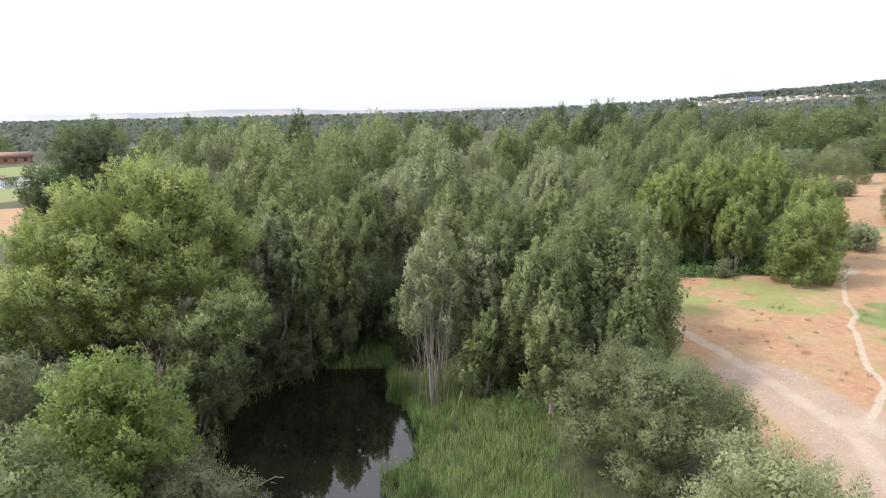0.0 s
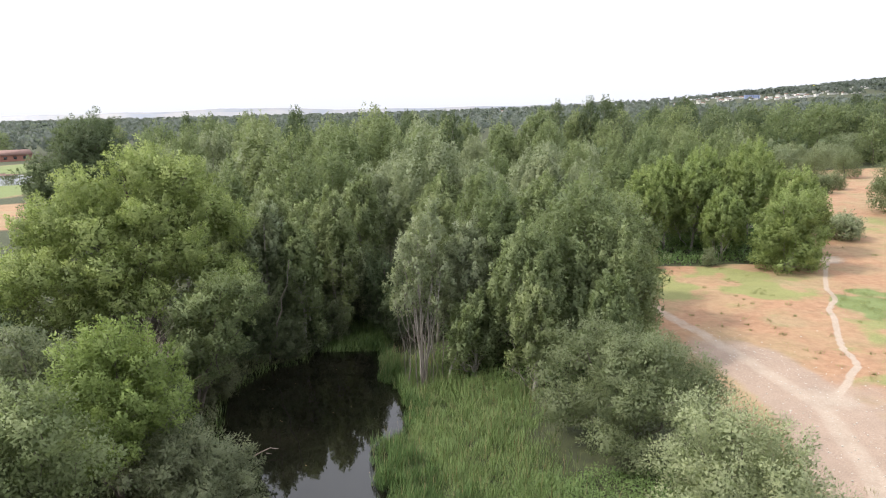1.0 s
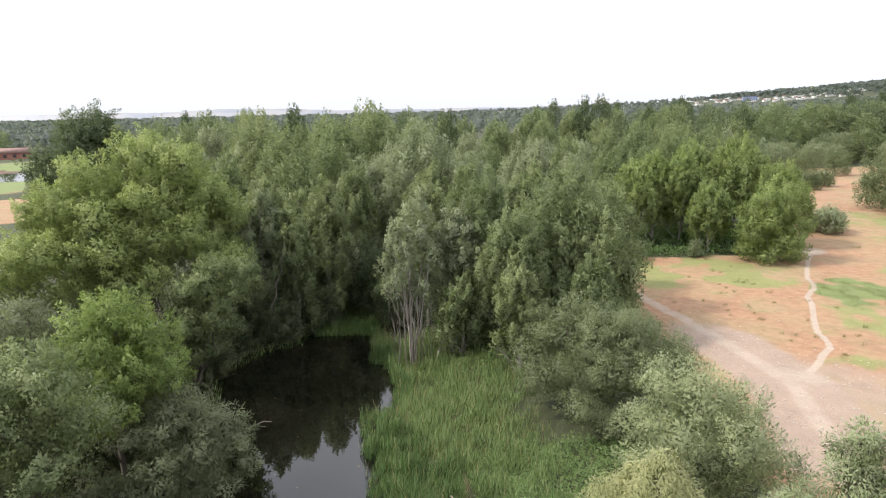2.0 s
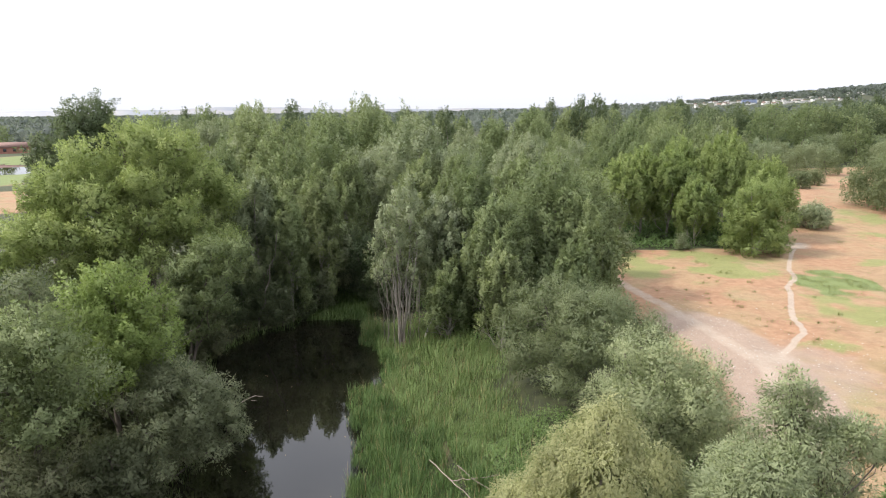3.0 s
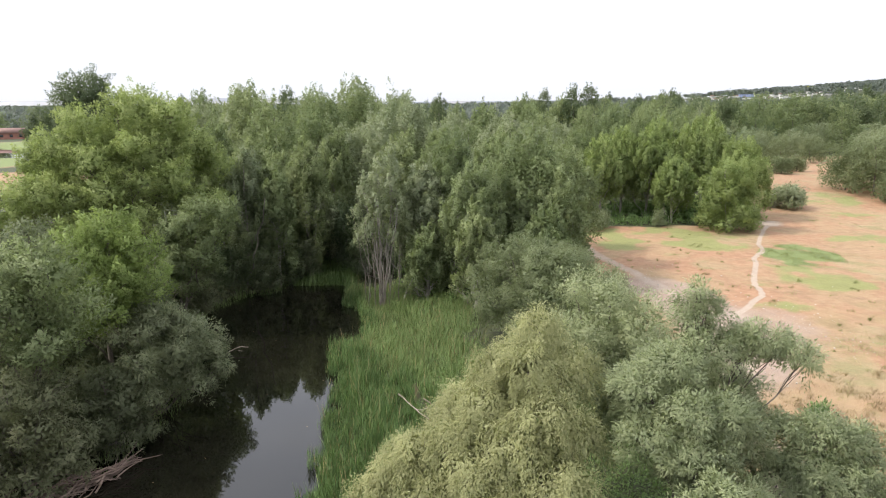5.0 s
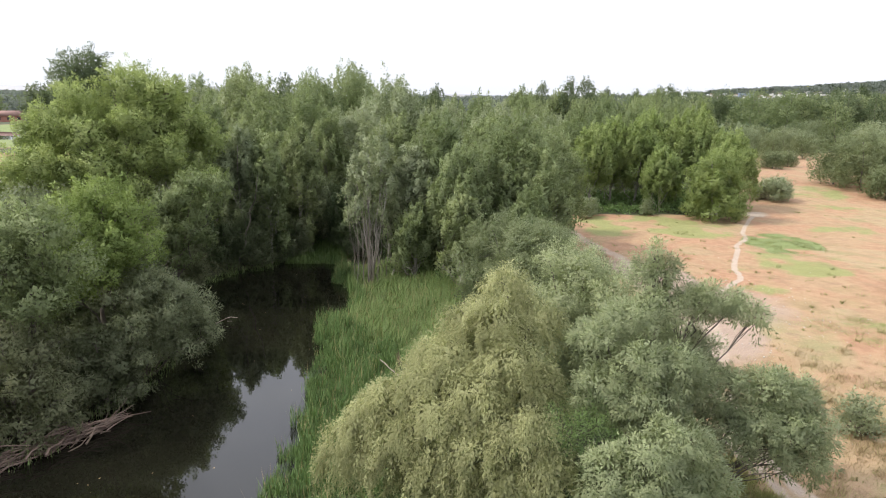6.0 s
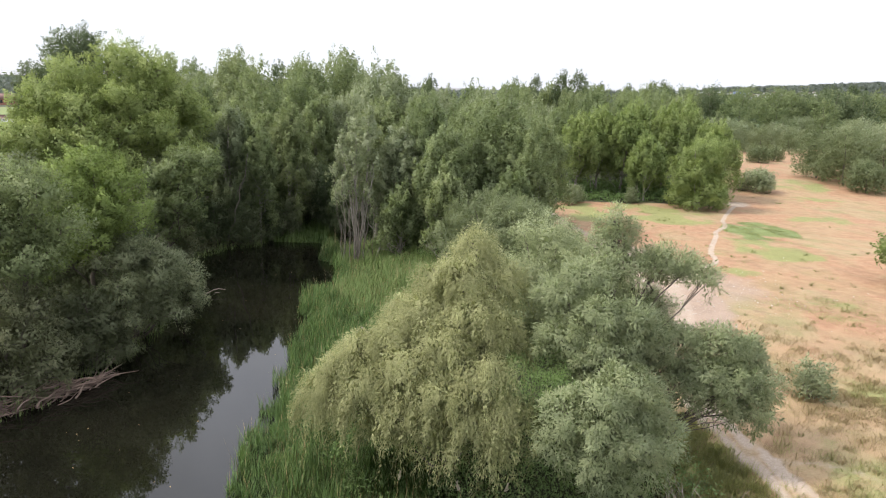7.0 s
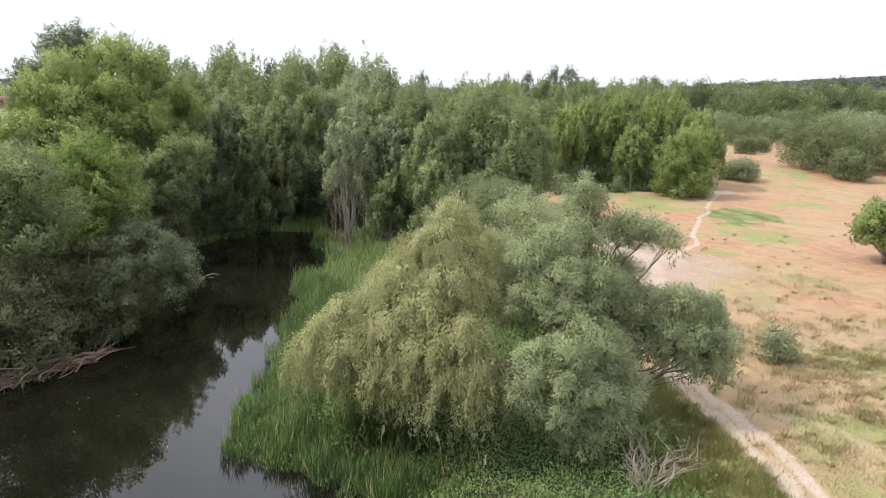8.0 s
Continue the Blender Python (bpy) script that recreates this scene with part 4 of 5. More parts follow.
pale = [(7.3, 15.2, 9.4, 1.0, 1.0), (6.7, 13.4, 8.6, 1.0, 0.9), (8.2, 14.6, 8.2, 1.1, 1.1), (5.9, 14.8, 8.0, 1.1, 1.0), (5.2, 13.2, 7.2, 1.1, 0.9), (7.2, 12.2, 7.4, 1.1, 1.0), (8.2, 12.6, 6.6, 1.1, 1.0), (4.2, 12.8, 6.4, 1.0, 0.8),
        (6.0, 11.8, 6.4, 1.1, 1.0), (3.0, 12.9, 5.8, 1.0, 0.8), (4.6, 11.7, 5.6, 1.0, 0.9), (2.0, 12.9, 5.0, 0.9, 0.7), (7.4, 11.0, 5.6, 1.1, 1.0), (3.2, 11.8, 4.6, 1.0, 0.8), (5.8, 10.8, 4.8, 1.0, 0.9), (1.1, 13.0, 4.0, 0.9, 0.7),
        (8.4, 10.6, 4.2, 1.0, 0.9), (4.6, 11.2, 3.8, 0.9, 0.8), (2.2, 12.4, 3.4, 0.9, 0.7), (7.0, 10.4, 3.8, 1.0, 0.8), (0.8, 13.4, 3.0, 0.8, 0.6), (6.0, 11.2, 3.0, 0.9, 0.8), (8.0, 11.0, 3.0, 0.9, 0.7), (3.6, 12.4, 2.6, 0.8, 0.6),
        (4.6, 15.2, 6.4, 1.3, 1.1), (2.6, 14.4, 4.6, 1.2, 1.0), (7.2, 16.8, 7.6, 1.4, 1.2), (5.4, 16.8, 5.4, 1.5, 1.3), (5.8, 13.6, 5.0, 1.8, 2.2)]
build_tree("willow_tree", p, rel(p, pale), "weeping", PALE_WILLOW_LEAF, BARK, 142, 100, 90, 0.5, 0.2, 3, twigs=5, label="yellow-grey willow with drooping twigs beside the reed bed", category="willow", group="willows of the east bank")
p = at(12.8, 13.2)
silver = [(12.9, 14.6, 11.0, 0.45, 0.5), (13.4, 14.8, 10.4, 0.6, 0.5), (12.6, 14.4, 10.0, 0.6, 0.6), (13.0, 13.8, 9.2, 0.9, 0.7), (11.8, 13.2, 8.8, 1.1, 0.8), (10.8, 13.2, 8.0, 1.0, 0.9), (12.0, 11.9, 7.6, 1.1, 0.9), (13.2, 12.2, 7.4, 1.1, 0.9),
          (10.8, 12.0, 6.6, 1.0, 0.9), (12.2, 11.4, 6.4, 1.0, 0.8), (13.6, 13.2, 6.2, 1.2, 1.0), (14.4, 14.4, 9.3, 0.8, 0.5), (15.2, 14.2, 9.5, 0.7, 0.5), (15.9, 14.0, 9.2, 0.7, 0.5), (16.5, 13.8, 8.9, 0.6, 0.45), (15.0, 15.0, 8.9, 0.8, 0.5),
          (12.5, 9.6, 5.9, 0.9, 0.7), (11.5, 9.2, 5.4, 0.9, 0.7), (13.3, 9.8, 5.0, 0.9, 0.8), (10.5, 9.5, 4.7, 0.9, 0.8), (11.8, 8.8, 4.4, 0.9, 0.8), (12.9, 9.0, 3.9, 0.9, 0.8), (10.3, 9.7, 3.6, 0.8, 0.7), (11.6, 9.2, 3.2, 0.9, 0.8),
          (13.2, 9.6, 2.9, 0.8, 0.7), (12.2, 9.4, 2.1, 0.9, 0.7), (14.2, 10.2, 3.4, 0.8, 0.8), (17.0, 12.9, 6.3, 1.0, 0.8), (18.0, 12.8, 6.0, 0.9, 0.8), (18.6, 12.2, 5.0, 0.8, 0.8), (17.4, 12.0, 5.0, 0.9, 0.9), (16.4, 12.4, 5.2, 1.0, 0.9),
          (18.4, 12.0, 4.0, 0.7, 0.7), (17.2, 12.2, 3.9, 0.8, 0.7), (15.4, 13.4, 6.0, 1.2, 1.0), (15.4, 12.6, 4.6, 1.1, 1.0), (14.6, 15.4, 6.8, 1.4, 1.2), (12.6, 16.0, 7.0, 1.5, 1.3), (10.8, 15.0, 6.4, 1.3, 1.2), (13.0, 13.4, 5.2, 1.6, 1.8)]
build_tree("willow_tree", p, rel(p, silver), "willow", SILVER_LEAF, BARK, 143, 62, 84, 0.5, 0.24, 3, twigs=6, label="silvery willow with spreading arms over the meadow track", category="willow", group="willows of the east bank", limb_step=1)


# ---- bare and dead wood ----
def dead_shrub(x, y, height, radius, seed, n, label, mat=DEAD_WOOD, splay=1.0):
    rg = np.random.default_rng(seed)
    root = tagged(new("dead_shrub"), label, "dead shrub")
    root.matrix_basis = pose(*at(x, y))
    for i in range(n):
        a = rg.uniform(0, 6.28)
        foot = 0.15 if splay > 0.5 else radius * rg.uniform(0.2, 0.9)
        tip = np.array([radius * math.cos(a) * rg.uniform(0.3, 1), radius * math.sin(a) * rg.uniform(0.3, 1), height * rg.uniform(0.6, 1)])
        main = bent(rg, (foot * math.cos(a), foot * math.sin(a), -0.1), tip, 0.035 + height * 0.006, 0.008, 7, 0.06, 0.05)
        lines = [main]
        for _ in range(5):
            s = main[rg.integers(2, 6)]
            lines.append(bent(rg, s[:3], s[:3] + (tip * rg.uniform(0.2, 0.45) + rg.normal(0, 0.16 * height * splay, 3) * np.array([1, 1, 0.5])), s[3] * 0.6, 0.006, 5, 0.0, 0.08))
        v, f = tubes(lines, 5)
        part("branch", mesh_of("branch", v, f), mat, root, smooth=True)


dead_shrub(14.4, 7.6, 2.7, 1.6, 201, 13, "bleached leafless shrub beside the meadow track")
dead_shrub(-20.0, 41.8, 10.0, 2.2, 202, 9, "tall leafless grey branches standing out of bank bushes")


def bare_stems(x, y, n, seed):
    """Thin stems side by side, nearly upright, forked above."""
    rg = np.random.default_rng(seed)
    root = tagged(new("bare_stems"), "thicket of pale bare upright stems below the poplar clump", "dead stems")
    root.matrix_basis = pose(*at(x, y))
    for i in range(n):
        f = np.array([rg.uniform(-1.9, 1.9), rg.uniform(-0.9, 0.7), -0.1])
        tip = np.array([f[0] * 1.1 + rg.normal(0, 0.2), f[1] + rg.normal(0, 0.2), rg.uniform(5.0, 8.8)])
        lines = [bent(rg, f, tip, rg.uniform(0.03, 0.06), 0.014, 8, 0, 0.012)]
        for _ in range(4):
            s = lines[0][rg.integers(3, 7)]
            lines.append(bent(rg, s[:3], s[:3] + np.array([rg.normal(0, 0.35), rg.normal(0, 0.35), rg.uniform(0.8, 1.8)]), s[3] * 0.5, 0.008, 5, 0, 0.04))
        v, q = tubes(lines, 5)
        part("stem", mesh_of("stem", v, q), GREY_STEM, root, smooth=True)


bare_stems(-2.3, 51.2, 17, 204)


def loose_branch(name, lines, mat, label, category):
    v, f = tubes(lines, 6)
    return tagged(part(name, mesh_of(name, v, f), mat, smooth=True), label, category)


rg = np.random.default_rng(9)
loose_branch("fallen_branch", [bent(rg, (-13.6, 40.2, -1.15), (-11.7, 40.7, -0.62), 0.05, 0.02, 8, 0.12, 0.03), bent(rg, (-12.5, 40.5, -0.85), (-12.0, 40.2, -0.75), 0.025, 0.01, 4)], DEAD_WOOD, "pale bare branch sticking out of the dark water", "branch")
loose_branch("fallen_branch", [bent(rg, (0.9, 28.4, 1.0), (3.4, 24.4, 0.7), 0.035, 0.015, 8, 0.02, 0.02), bent(rg, (2.0, 26.6, 0.85), (3.4, 26.2, 1.2), 0.03, 0.01, 5)], DEAD_WOOD, "pale dead branch lying in the reeds", "branch")
loose_branch("fallen_branch", [bent(rg, (2.4, 28.0, 0.9), (4.4, 24.6, 0.9), 0.03, 0.012, 8, 0.02, 0.02), bent(rg, (3.2, 26.6, 0.9), (4.6, 26.4, 1.3), 0.03, 0.01, 5)], DEAD_WOOD, "pale dead branch lying in the reeds", "branch")

q = at(0.7, 51.2)
loose_branch("leaning_trunk", [bent(rg, (-0.4, 50.4, q[2] - 0.1), (1.5, 52.0, q[2] + 4.6), 0.1, 0.05, 8, 0.0, 0.02)], PALE_BARK, "pale leaning bare trunk beside the poplar clump", "dead trunk")
loose_branch("leaning_trunk", [bent(rg, (-16.6, 57.2, -0.6), (-14.0, 56.6, 9.0), 0.09, 0.03, 9, 0.0, 0.012), bent(rg, (-15.3, 56.9, 4.6), (-14.0, 56.4, 6.4), 0.04, 0.012, 5)], GREY_STEM, "thin pale stem leaning out of the dark west bank", "dead trunk")
pile = tagged(new("driftwood_pile"), "heap of brown driftwood stranded along the bank", "driftwood")
pile.matrix_basis = pose(-15.4, 20.2, WATER_Z)
for i in range(130):
    f = rg.uniform(-1, 1)
    c = np.array([f * 2.4 + rg.normal(0, 0.25), f * 3.2 + rg.normal(0, 0.35), 0.05 + abs(rg.normal(0, 0.38)) * (1.1 - abs(f) * 0.5)])
    w = unit(np.array([0.6, 0.8, 0.12]) + rg.normal(0, 0.35, 3) * np.array([1, 1, 0.4])) * rg.uniform(0.5, 1.5)
    v, q = tubes([bent(rg, c - w, c + w, rg.uniform(0.025, 0.075), 0.015, 5, 0.05, 0.05)], 5)
    part("branch", mesh_of("branch", v, q), DRIFT_WOOD, pile, smooth=True)


# ---- reeds, weeds and grass ----
def blades(name, pts, height, width, lean, mat, label, category, seed, lift=0.0):
    """Upright, bending blades at pts; each one its own strip."""
    rg = np.random.default_rng(seed)
    n = len(pts)
    h = height * rg.uniform(0.5, 1.25, n) * (0.85 + 0.3 * waves(np.asarray(pts)[:, 0], np.asarray(pts)[:, 1], 0.55))
    a = rg.uniform(0, 2 * np.pi, n)
    face = np.stack([np.cos(a), np.sin(a), np.zeros(n)], 1)
    b = a + np.pi / 2 + rg.normal(0, 0.6, n)
    tilt = np.stack([np.cos(b), np.sin(b), np.zeros(n)], 1) * (lean * rg.uniform(0.2, 1.5, n))[:, None] + np.array([0.06, 0.02, 0]) * lean * 3
    w = (width * rg.uniform(0.7, 1.3, n))[:, None]
    foot = np.asarray(pts) + np.array([0, 0, 1.0]) * (lift * h * rg.random(n))[:, None]
    hz = h[:, None] * (1 - 0.55 * lift)
    tip = foot + np.array([0, 0, 1]) * hz * 0.97 + tilt * hz
    v = np.stack([foot - face * w * 0.5, foot + face * w * 0.5, tip], 1).reshape(-1, 3)
    k = np.arange(n * 3).reshape(-1, 3)
    return tagged(part(name, mesh_of(name, v, None, k, np.repeat(np.array([0, 0, 0.75]) + tilt * 1.2 + rg.normal(0, 0.16, (n, 3)), 3, axis=0)), mat), label, category, kind="stuff")


def scatter(n, box, keep, seed):
    rg = np.random.default_rng(seed)
    x, y = rg.uniform(box[0], box[1], n), rg.uniform(box[2], box[3], n)
    ok = rg.random(n) < keep(x, y)
    x, y = x[ok], y[ok]
    return np.stack([x, y, np.maximum(ground_z(x, y), WATER_Z - 0.15) - 0.03], 1)


def reeds_here(x, y):
    d = -inside_by(RIVER, x, y)
    return step(0.1, 0.4, line_away(REED_GAP, x, y)) * np.where((d + 0.4 * waves(x, y, 0.8) + 0.25 * waves(y, x, 0.35) > 0.2) & (x > -13), 1.0, 0.0) * step(11.5, 7.0, d + np.where(y > 46, (y - 46) * 0.55, 0.0) + np.where(y < 20, (20 - y) * 0.6, 0) + 0.6 * waves(x, y, 1.5))


def pale_here(x, y):
    d = -inside_by(RIVER, x, y)
    return np.clip(step(2.6, 5.6, d + 1.6 * waves(x, y, 1.6) + 2.0 * step(36, 42, y)) * (step(20, 32, y + 4 * waves(y, x, 2.4)) + 0.7 * step(17, 12, y)) + 0.08, 0, 1)


blades("cattail_reeds", scatter(470000, (-12, 9, 8.5, 66), lambda x, y: reeds_here(x, y) * (1 - pale_here(x, y)), 1), 1.0, 0.034, 0.36, REED_LEAF, "dense bed of green cattail reeds along the shore", "reeds", 1, 0.75)
blades("pale_reeds", scatter(330000, (-8, 12, 8.5, 58), lambda x, y: reeds_here(x, y) * pale_here(x, y), 2), 0.95, 0.034, 0.42, REED_PALE, "lighter yellow-green reeds behind the cattails", "reeds", 2, 0.75)
blades("dry_reeds", scatter(11000, (-8, 9, 8.5, 60), lambda x, y: reeds_here(x, y) * 0.55, 3), 1.7, 0.03, 0.3, STRAW, "dry straw-coloured stalks among the reeds", "reeds", 3)
blades("reed_patch", scatter(9000, (-12.5, -5, 60, 70), lambda x, y: (np.abs(x + 9 - (y - 62) * 0.2) < 3.2) * 0.9, 4), 1.0, 0.06, 0.25, REED_LEAF, "patch of green reeds standing across the narrow channel", "reeds", 4)
blades("bank_sedge", scatter(26000, (-24, -9, 14, 62), lambda x, y: (inside_by(RIVER, x, y) > -1.2) * (inside_by(RIVER, x, y) < 0.3) * (x < -12.5) * 0.8, 5), 0.9, 0.05, 0.35, REED_PALE, "fringe of sedge along the shaded west bank", "sedge", 5)


def weed_bed(name, n, box, keep, height, size, mat, label, seed):
    pts = scatter(n, box, keep, seed)
    rg = np.random.default_rng(seed)
    m = len(pts)
    pts[:, 2] += height * rg.random(m) ** 0.7 * (0.7 + 0.3 * np.sin(pts[:, 0] * 1.7) * np.cos(pts[:, 1] * 1.3))
    d = unit(rg.normal(0, 1, (m, 3)) + np.array([0, 0, 0.1]))
    nm = unit(rg.normal(0, 0.5, (m, 3)) + np.array([0, 0, 1.0]))
    v, q = leaf_faces(pts, d, nm, size * rg.uniform(0.7, 1.3, m), size * 0.5 * rg.uniform(0.7, 1.3, m))
    tagged(part(name, mesh_of(name, v, None, q), mat), label, "weeds", kind="stuff")


weed_bed("nettles", 95000, (0, 17, 5, 34), lambda x, y: np.clip(step(5, 8.5, -inside_by(RIVER, x, y)) * step(17.5, 14.5, x) + 0.85 * step(17, 14, y) * step(1.2, 3.5, -inside_by(RIVER, x, y) + waves(x, y, 1.2)) * step(15, 12.5, x), 0, 1), 1.0, 0.15, NETTLE_LEAF, "bed of green nettles under the willows", 11)
weed_bed("bank_weeds", 16000, (5, 17, -24, 7), lambda x, y: step(0.2, 2, -inside_by(RIVER, x, y)) * step(17, 14.5, x), 1.0, 0.34, NETTLE_LEAF, "rank green weeds along the river bank", 15)
weed_bed("underwood", 40000, (-34, -12, 12, 66), lambda x, y: (inside_by(RIVER, x, y) < -0.2) * (x < -12.5) * 0.9, 2.2, 0.34, WILLOW_LEAF, "tangled underwood along the west bank", 12)
weed_bed("brambles", 14000, (23, 52, 83, 104), lambda x, y: step(0.5, -1.5, inside_by(FIELD, x, y)), 1.6, 0.4, NETTLE_LEAF, "weeds and saplings under the poplars beyond the meadow", 14)
weed_bed("brambles", 16000, (-4, 21, 47, 70), lambda x, y: step(4, 7, -inside_by(RIVER, x, y)) * (x < 18.5) * 0.9, 1.3, 0.3, NETTLE_LEAF, "brambles and weeds below the poplar clump", 13)


def on_field(x, y):
    c = cover(x, y)
    return c, c["field"] * (1 - np.clip(c["path"] * 1.3, 0, 1)) * (1 - 0.85 * c["gravel"])


def dry_here(x, y):
    c, f = on_field(x, y)
    return f * np.clip(0.06 + c["straw"] * 1.1 - c["lush"], 0, 1) * (0.35 + 0.65 * step(-0.3, 0.9, waves(x, y, 2.3))) * step(36, 20, y)


def green_here(x, y):
    c, f = on_field(x, y)
    return f * np.clip(np.maximum(c["green"] * 0.8, c["lush"]), 0, 1)


blades("dry_grass", scatter(260000, (14, 46, 5, 40), dry_here, 21), 0.17, 0.022, 1.1, STRAW, "dry straw-yellow grass on the meadow", "grass", 21)
blades("green_grass", scatter(130000, (14, 46, 5, 40), green_here, 23), 0.2, 0.024, 1.0, GRASS_LEAF, "green grass along the meadow track", "grass", 23)
blades("green_grass", scatter(26000, (34, 54, 56, 78), lambda x, y: cover(x, y)["lush"] * 0.9, 24), 0.16, 0.05, 0.7, GRASS_LEAF, "green grass patches in the damp hollow", "grass", 24)


def tufts(n, each, box, keep, seed):
    """Feet of blades that stand together in tufts."""
    rg = np.random.default_rng(seed)
    c = scatter(n, box, keep, seed)
    p = np.repeat(c, each, axis=0)
    p[:, :2] += rg.normal(0, 0.16, (len(p), 2)) * np.repeat(rg.uniform(0.5, 1.6, (len(c), 1)), each, axis=0)
    p[:, 2] = ground_z(p[:, 0], p[:, 1]) - 0.03
    return p


blades("straw_tufts", tufts(3600, 34, (20, 46, 8, 32), dry_here, 26), 0.34, 0.018, 0.7, STRAW, "tufts of tall dry grass on the meadow", "grass", 26)
blades("verge_grass", tufts(2600, 26, (12.5, 20, 4, 17), lambda x, y: step(0.5, 1.6, line_away(ROAD, x, y)) * step(-4.5, -2.5, x - 18.6), 28), 0.42, 0.022, 0.6, GRASS_LEAF, "rank olive-green grass between willow and track", "grass", 28)
blades("far_tufts", tufts(420, 22, (22, 62, 32, 100), lambda x, y: on_field(x, y)[1] * np.clip(0.25 + 0.5 * waves(x, y, 6.0), 0, 1), 29), 0.3, 0.04, 0.8, GRASS_LEAF, "scattered olive tufts of grass on bare reddish soil", "grass", 29)
blades("green_tufts", tufts(1500, 30, (19, 46, 7, 32), lambda x, y: on_field(x, y)[1] * np.clip(on_field(x, y)[0]["green"] + 0.12, 0, 1), 27), 0.32, 0.018, 0.7, GRASS_LEAF, "tufts of olive-green grass on the meadow", "grass", 27)


def reed_plume(x, y, high, lean, seed):
    rg = np.random.default_rng(seed)
    root = tagged(new("reed_plume"), "pale feathery reed plume nodding over green nettles", "reed", "reed plumes")
    root.matrix_basis = pose(x, y, gz(x, y) - 0.05)
    v, q = tubes([bent(rg, (0, 0, 0), (lean, 0.1, high), 0.014, 0.007, 7, 0.0, 0.02)], 5)
    part("stalk", mesh_of("stalk", v, q), STRAW, root, smooth=True)
    n = 120
    t = rg.random(n)
    p = np.stack([lean + lean * 0.25 * t, 0.1 + 0 * t, high - 0.05 + 0.34 * t], 1) + rg.normal(0, 0.03, (n, 3)) * (1.2 - t)[:, None]
    v, q = leaf_faces(p, unit(rg.normal(0, 0.4, (n, 3)) + np.array([lean, 0, 1.0])), unit(rg.normal(0, 1, (n, 3))), rg.uniform(0.06, 0.12, n), rg.uniform(0.02, 0.04, n))
    part("head", mesh_of("head", v, None, q), PLUME, root)


for i, (x, y, high, lean) in enumerate([(7.1, 10.0, 2.0, -0.35), (8.2, 9.9, 1.9, 0.3), (8.4, 9.0, 1.5, 0.15), (4.2, 11.2, 1.9, 0.2)]):
    reed_plume(x, y, high, lean, 300 + i)


def stones(n, seed):
    pts = scatter(n, (17, 42, 8, 62), lambda x, y: np.clip(cover(x, y)["gravel"] + 0.03, 0, 1) * 0.9, seed)
    rg = np.random.default_rng(seed)
    m = len(pts)
    base = np.array([(1, 0, 0), (-1, 0, 0), (0, 1, 0), (0, -1, 0), (0, 0, 0.8), (0, 0, -0.5)])
    s = (0.03 + 0.06 * rg.random(m) ** 3)[:, None, None] * rg.uniform(0.6, 1.3, (m, 6, 1))
    v = (pts + np.array([0, 0, 0.04]))[:, None] + base[None] * s
    tri = np.array([(0, 2, 4), (2, 1, 4), (1, 3, 4), (3, 0, 4), (2, 0, 5), (1, 2, 5), (3, 1, 5), (0, 3, 5)])
    tagged(part("gravel_stones", mesh_of("gravel_stones", v.reshape(-1, 3), None, (np.arange(m)[:, None, None] * 6 + tri[None]).reshape(-1, 3)), STONE), "pale stones strewn over the bare track", "stones", kind="stuff")


blades("straw_tuft", scatter(5000, (7.6, 11.2, 5.6, 8.2), lambda x, y: step(1.1, 0.5, np.hypot((x - 9.3) / 1.5, y - 7.0)), 25), 0.7, 0.03, 1.1, STRAW, "tuft of dry straw-coloured stalks beside the nettles", "grass", 25)
stones(5000, 31)


def floating_leaves():
    rg = np.random.default_rng(41)
    x, y = rg.uniform(-16, 0, 900), rg.uniform(12, 60, 900)
    ok = (inside_by(RIVER, x, y) > 0.5) & (rg.random(900) < 0.09)
    m = int(ok.sum())
    pts = np.stack([x[ok], y[ok], np.full(m, WATER_Z + 0.006)], 1)
    v, q = leaf_faces(pts, unit(rg.normal(0, 1, (m, 3)) * np.array([1, 1, 0])), np.tile([[0, 0, 1.0]], (m, 1)), rg.uniform(0.05, 0.14, m), rg.uniform(0.04, 0.09, m))
    tagged(part("floating_leaves", mesh_of("floating_leaves", v, None, q), STRAW), "pale leaves drifting on the dark water", "leaves", kind="stuff")


floating_leaves()


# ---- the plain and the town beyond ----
def far_woods(name, n, box, keep, seed, size, label, k=16, leaf=0.95, mat=HAZED_LEAF):
    """Distant woods: clumps of leaf sprays, each clump a treetop."""
    rg = np.random.default_rng(seed)
    y = box[2] * (box[3] / box[2]) ** rg.random(n)
    x = rg.uniform(box[0], box[1], n) * y
    ok = rg.random(n) < keep(x, y)
    x, y = x[ok], y[ok]
    m = len(x)
    r = size * rg.uniform(0.6, 1.3, m)
    c = np.stack([x, y, ground_z(x, y) + r * 1.1], 1)
    w = unit(rg.normal(0, 1, (m, k, 3)))
    w[..., 2] = np.abs(w[..., 2]) - 0.25
    pts = (c[:, None] + w * (r[:, None, None] * rg.uniform(0.75, 1.15, (m, k, 1)))).reshape(-1, 3)
    d = unit(w.reshape(-1, 3) * 0.3 + rg.normal(0, 1, (m * k, 3)) + np.array([0, 0, 0.4]))
    nm = unit(w.reshape(-1, 3) + rg.normal(0, 0.3, (m * k, 3)))
    sz = np.repeat(r, k)
    v, q = leaf_faces(pts - d * sz[:, None] * 0.45 * leaf, d, nm, sz * leaf, sz * 0.8 * leaf)
    tagged(part(name, mesh_of(name, v, None, q, np.repeat(w.reshape(-1, 3) + np.array([0, 0, 0.3]), 3, axis=0)), mat), label, "woods", kind="stuff")


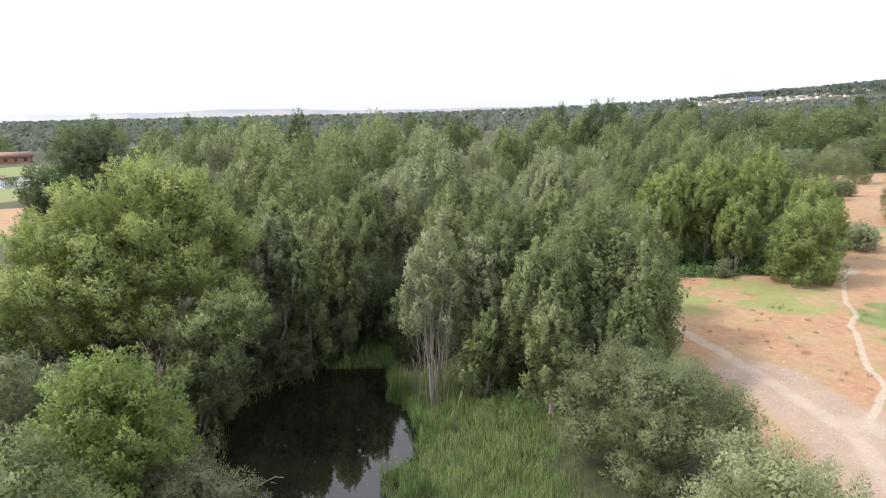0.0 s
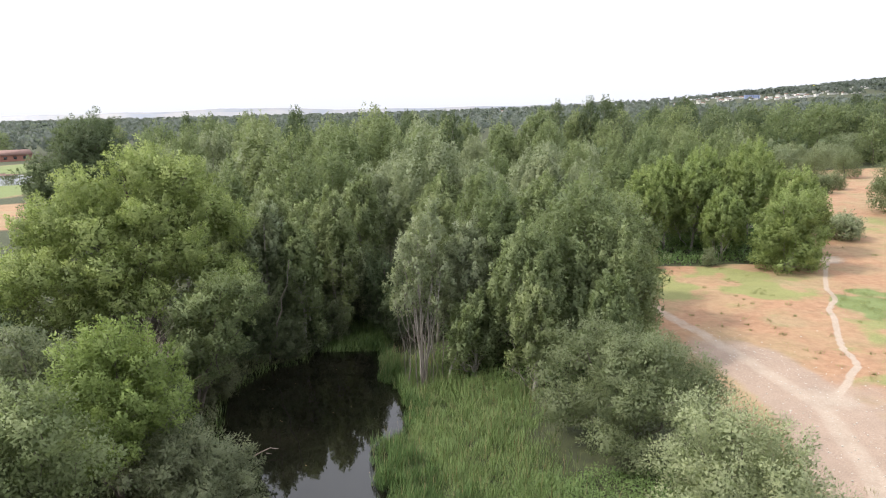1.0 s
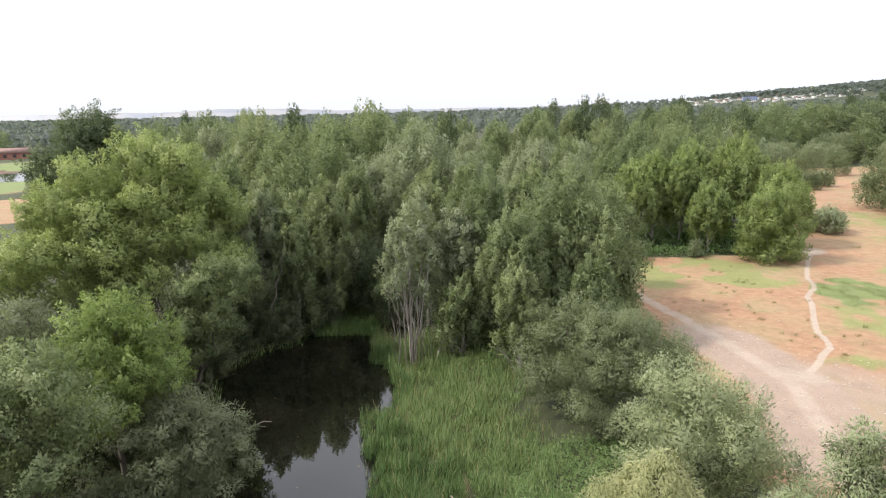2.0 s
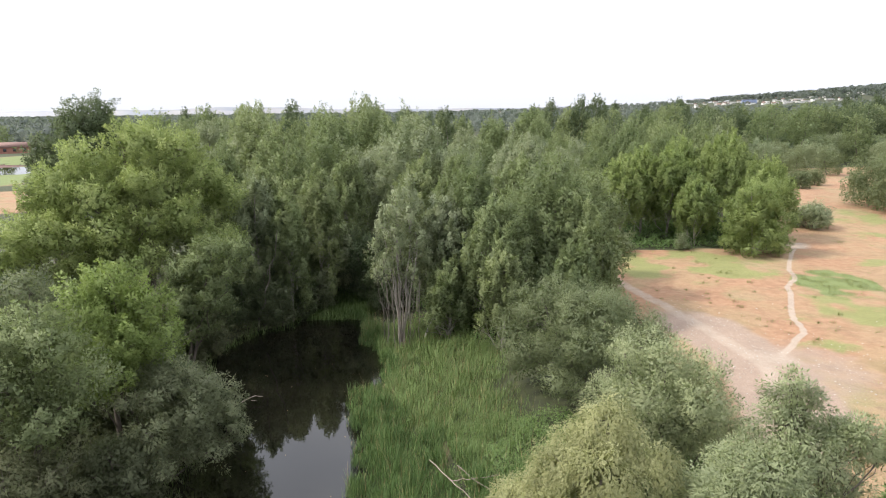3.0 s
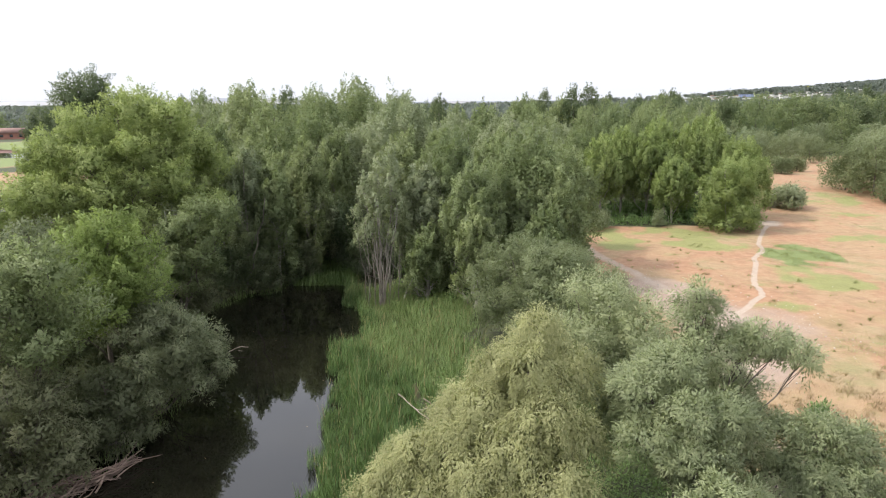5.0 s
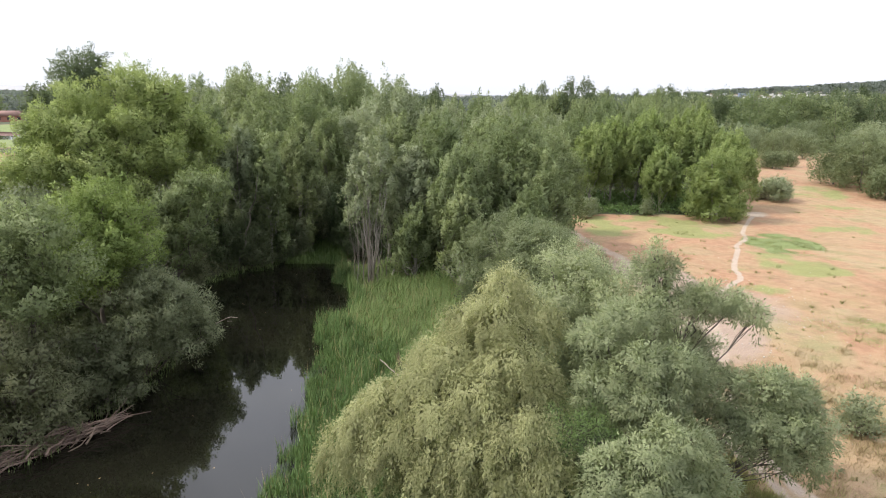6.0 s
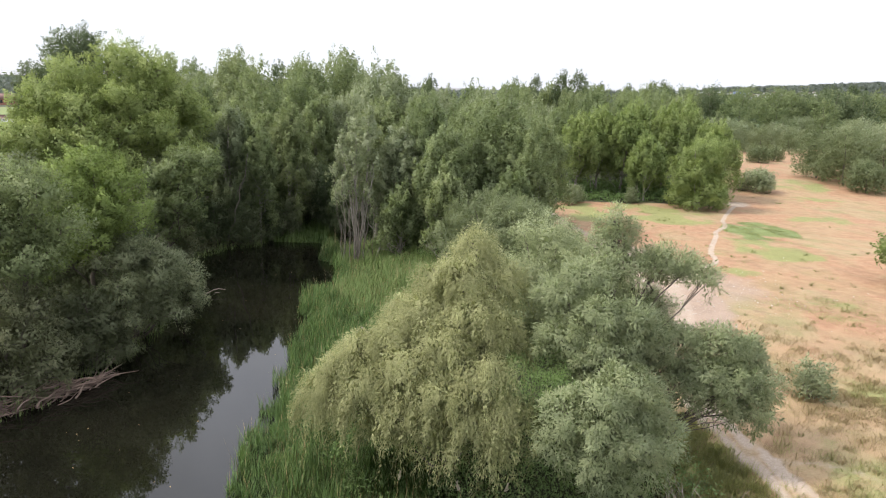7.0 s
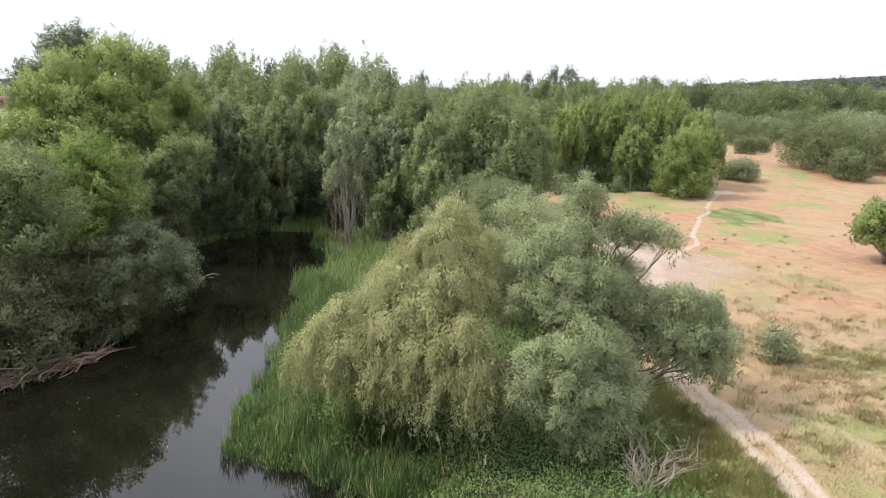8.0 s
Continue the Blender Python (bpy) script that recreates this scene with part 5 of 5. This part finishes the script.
def plain(x, y):
    thin = np.where((x / y > 0.34) & (y > 1450) & (y < 2000), 0.15, 1.0)
    return thin * np.where((x < -70) & (y < 330), 0.0, np.where((x > 8) & (x < 46) & (y < 460), 0.0, 1.0))


far_woods("wood_edge", 1500, (-0.35, 0.85, 185, 430), lambda x, y: np.where((x > 5) & (x < 48) & (y > 300), 0.0, np.where((y < 198) & (x > 60), 0.0, 1.0)), 53, 3.6, "underwood between the trees of the far belt", 44, 0.42, DARK_LEAF)
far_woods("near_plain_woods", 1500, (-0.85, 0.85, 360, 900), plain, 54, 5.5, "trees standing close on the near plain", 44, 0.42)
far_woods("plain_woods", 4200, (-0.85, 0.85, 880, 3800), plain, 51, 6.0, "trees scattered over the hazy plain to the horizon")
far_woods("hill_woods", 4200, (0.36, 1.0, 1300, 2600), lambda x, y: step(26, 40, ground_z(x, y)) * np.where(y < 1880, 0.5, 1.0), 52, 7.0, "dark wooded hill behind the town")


def house(width, deep, high, wall, roof_mat, label, flat=False, name="house", category="house", group="houses of the town"):
    root = tagged(new(name), label, category, group)
    bm = bmesh.new()
    bmesh.ops.create_cube(bm, size=1.0, matrix=Matrix.Translation((0, 0, high / 2 - 0.5)) @ Matrix.Diagonal((width, deep, high + 1.0, 1)))
    me = bpy.data.meshes.new("wall")
    bm.to_mesh(me), bm.free()
    part("wall", me, wall, root)
    rise, w, d = (0.4, width / 2 + 0.4, deep / 2 + 0.4) if flat else (deep * 0.28, width / 2 + 0.6, deep / 2 + 0.6)
    e = w if flat else w * 0.92
    v = [(-w, -d, high), (w, -d, high), (w, d, high), (-w, d, high)] + ([(-w, -d, high + rise), (w, -d, high + rise), (w, d, high + rise), (-w, d, high + rise)] if flat else [(-e, 0, high + rise), (e, 0, high + rise)])
    if flat:
        me = mesh_of("roof", v, [(3, 2, 1, 0), (4, 5, 6, 7), (0, 1, 5, 4), (1, 2, 6, 5), (2, 3, 7, 6), (3, 0, 4, 7)])
    else:
        me = mesh_of("roof", v, [(3, 2, 1, 0), (0, 1, 5, 4), (2, 3, 4, 5)], [(1, 2, 5), (3, 0, 4)])
    part("roof", me, roof_mat, root)
    rows, cols = max(1, int(high // 3)), max(2, int(width // 4))
    pane = mesh_of("window", [(-0.7, -0.06, -0.7), (0.7, -0.06, -0.7), (0.7, -0.06, 0.7), (-0.7, -0.06, 0.7), (-0.7, 0.05, -0.7), (0.7, 0.05, -0.7), (0.7, 0.05, 0.7), (-0.7, 0.05, 0.7)],
                   [(0, 1, 2, 3), (0, 4, 5, 1), (1, 5, 6, 2), (2, 6, 7, 3), (3, 7, 4, 0)])
    for r in range(rows):
        for c in range(cols):
            wn = part("window", pane, GLASS, root)
            wn.location = ((c + 0.5) / cols * width - width / 2, -deep / 2, 1.7 + 3 * r)
    return root


models = [house(16, 11, 6.2, PLASTER, ROOF, "white plastered house with a tiled roof"), house(34, 14, 6.5, PLASTER, SLATE, "long white block with a flat roof", True),
          house(14, 12, 9, PLASTER, SLATE, "tall white house with a grey roof", True), house(15, 10, 6.2, PLASTER, ROOF, "small white house with a tiled roof")]
rt = random.Random(5)


def put_house(k, x, y, turn):
    m = pose(x, y, gz(x, y), 0, 0, turn) @ Matrix.Scale(0.8, 4)
    if models[k].get("placed"):
        return copy_thing(models[k], m)
    models[k]["placed"] = 1
    models[k].matrix_basis = m
    return models[k]


for i in range(96):
    if i < 74:
        f = rt.random()
        y = 1700 + rt.uniform(-60, 160) + (240 * rt.random() if i % 4 == 0 else 0)
        x = y * (0.3 + 0.3 * f)
    elif i < 86:
        x, y = rt.uniform(20, 480), rt.uniform(1500, 2400)
    else:
        x, y = rt.uniform(-1500, -700), rt.uniform(1800, 2400)
    put_house(i % 4, x, y, rt.uniform(-30, 30))
for m in models:
    del m["placed"]
h = house(30, 16, 9, YELLOW, SLATE, "bright yellow warehouse on the slope above the town", True, "warehouse", "building", "")
h.matrix_basis = pose(1062, 1990, gz(1062, 1990) + 4, 0, 0, -20)
h = house(34, 16, 9, BLUE, SLATE, "blue-grey warehouse at the edge of the town", True, "warehouse", "building", "")
h.matrix_basis = pose(770, 1760, gz(770, 1760) + 2, 0, 0, -15)
h = house(21, 9, 3.0, BRICK, ROOF, "low red-roofed clubhouse beyond the lawn", False, "clubhouse", "building", "")
h.matrix_basis = pose(-222, 338, gz(-222, 338), 0, 0, 24)
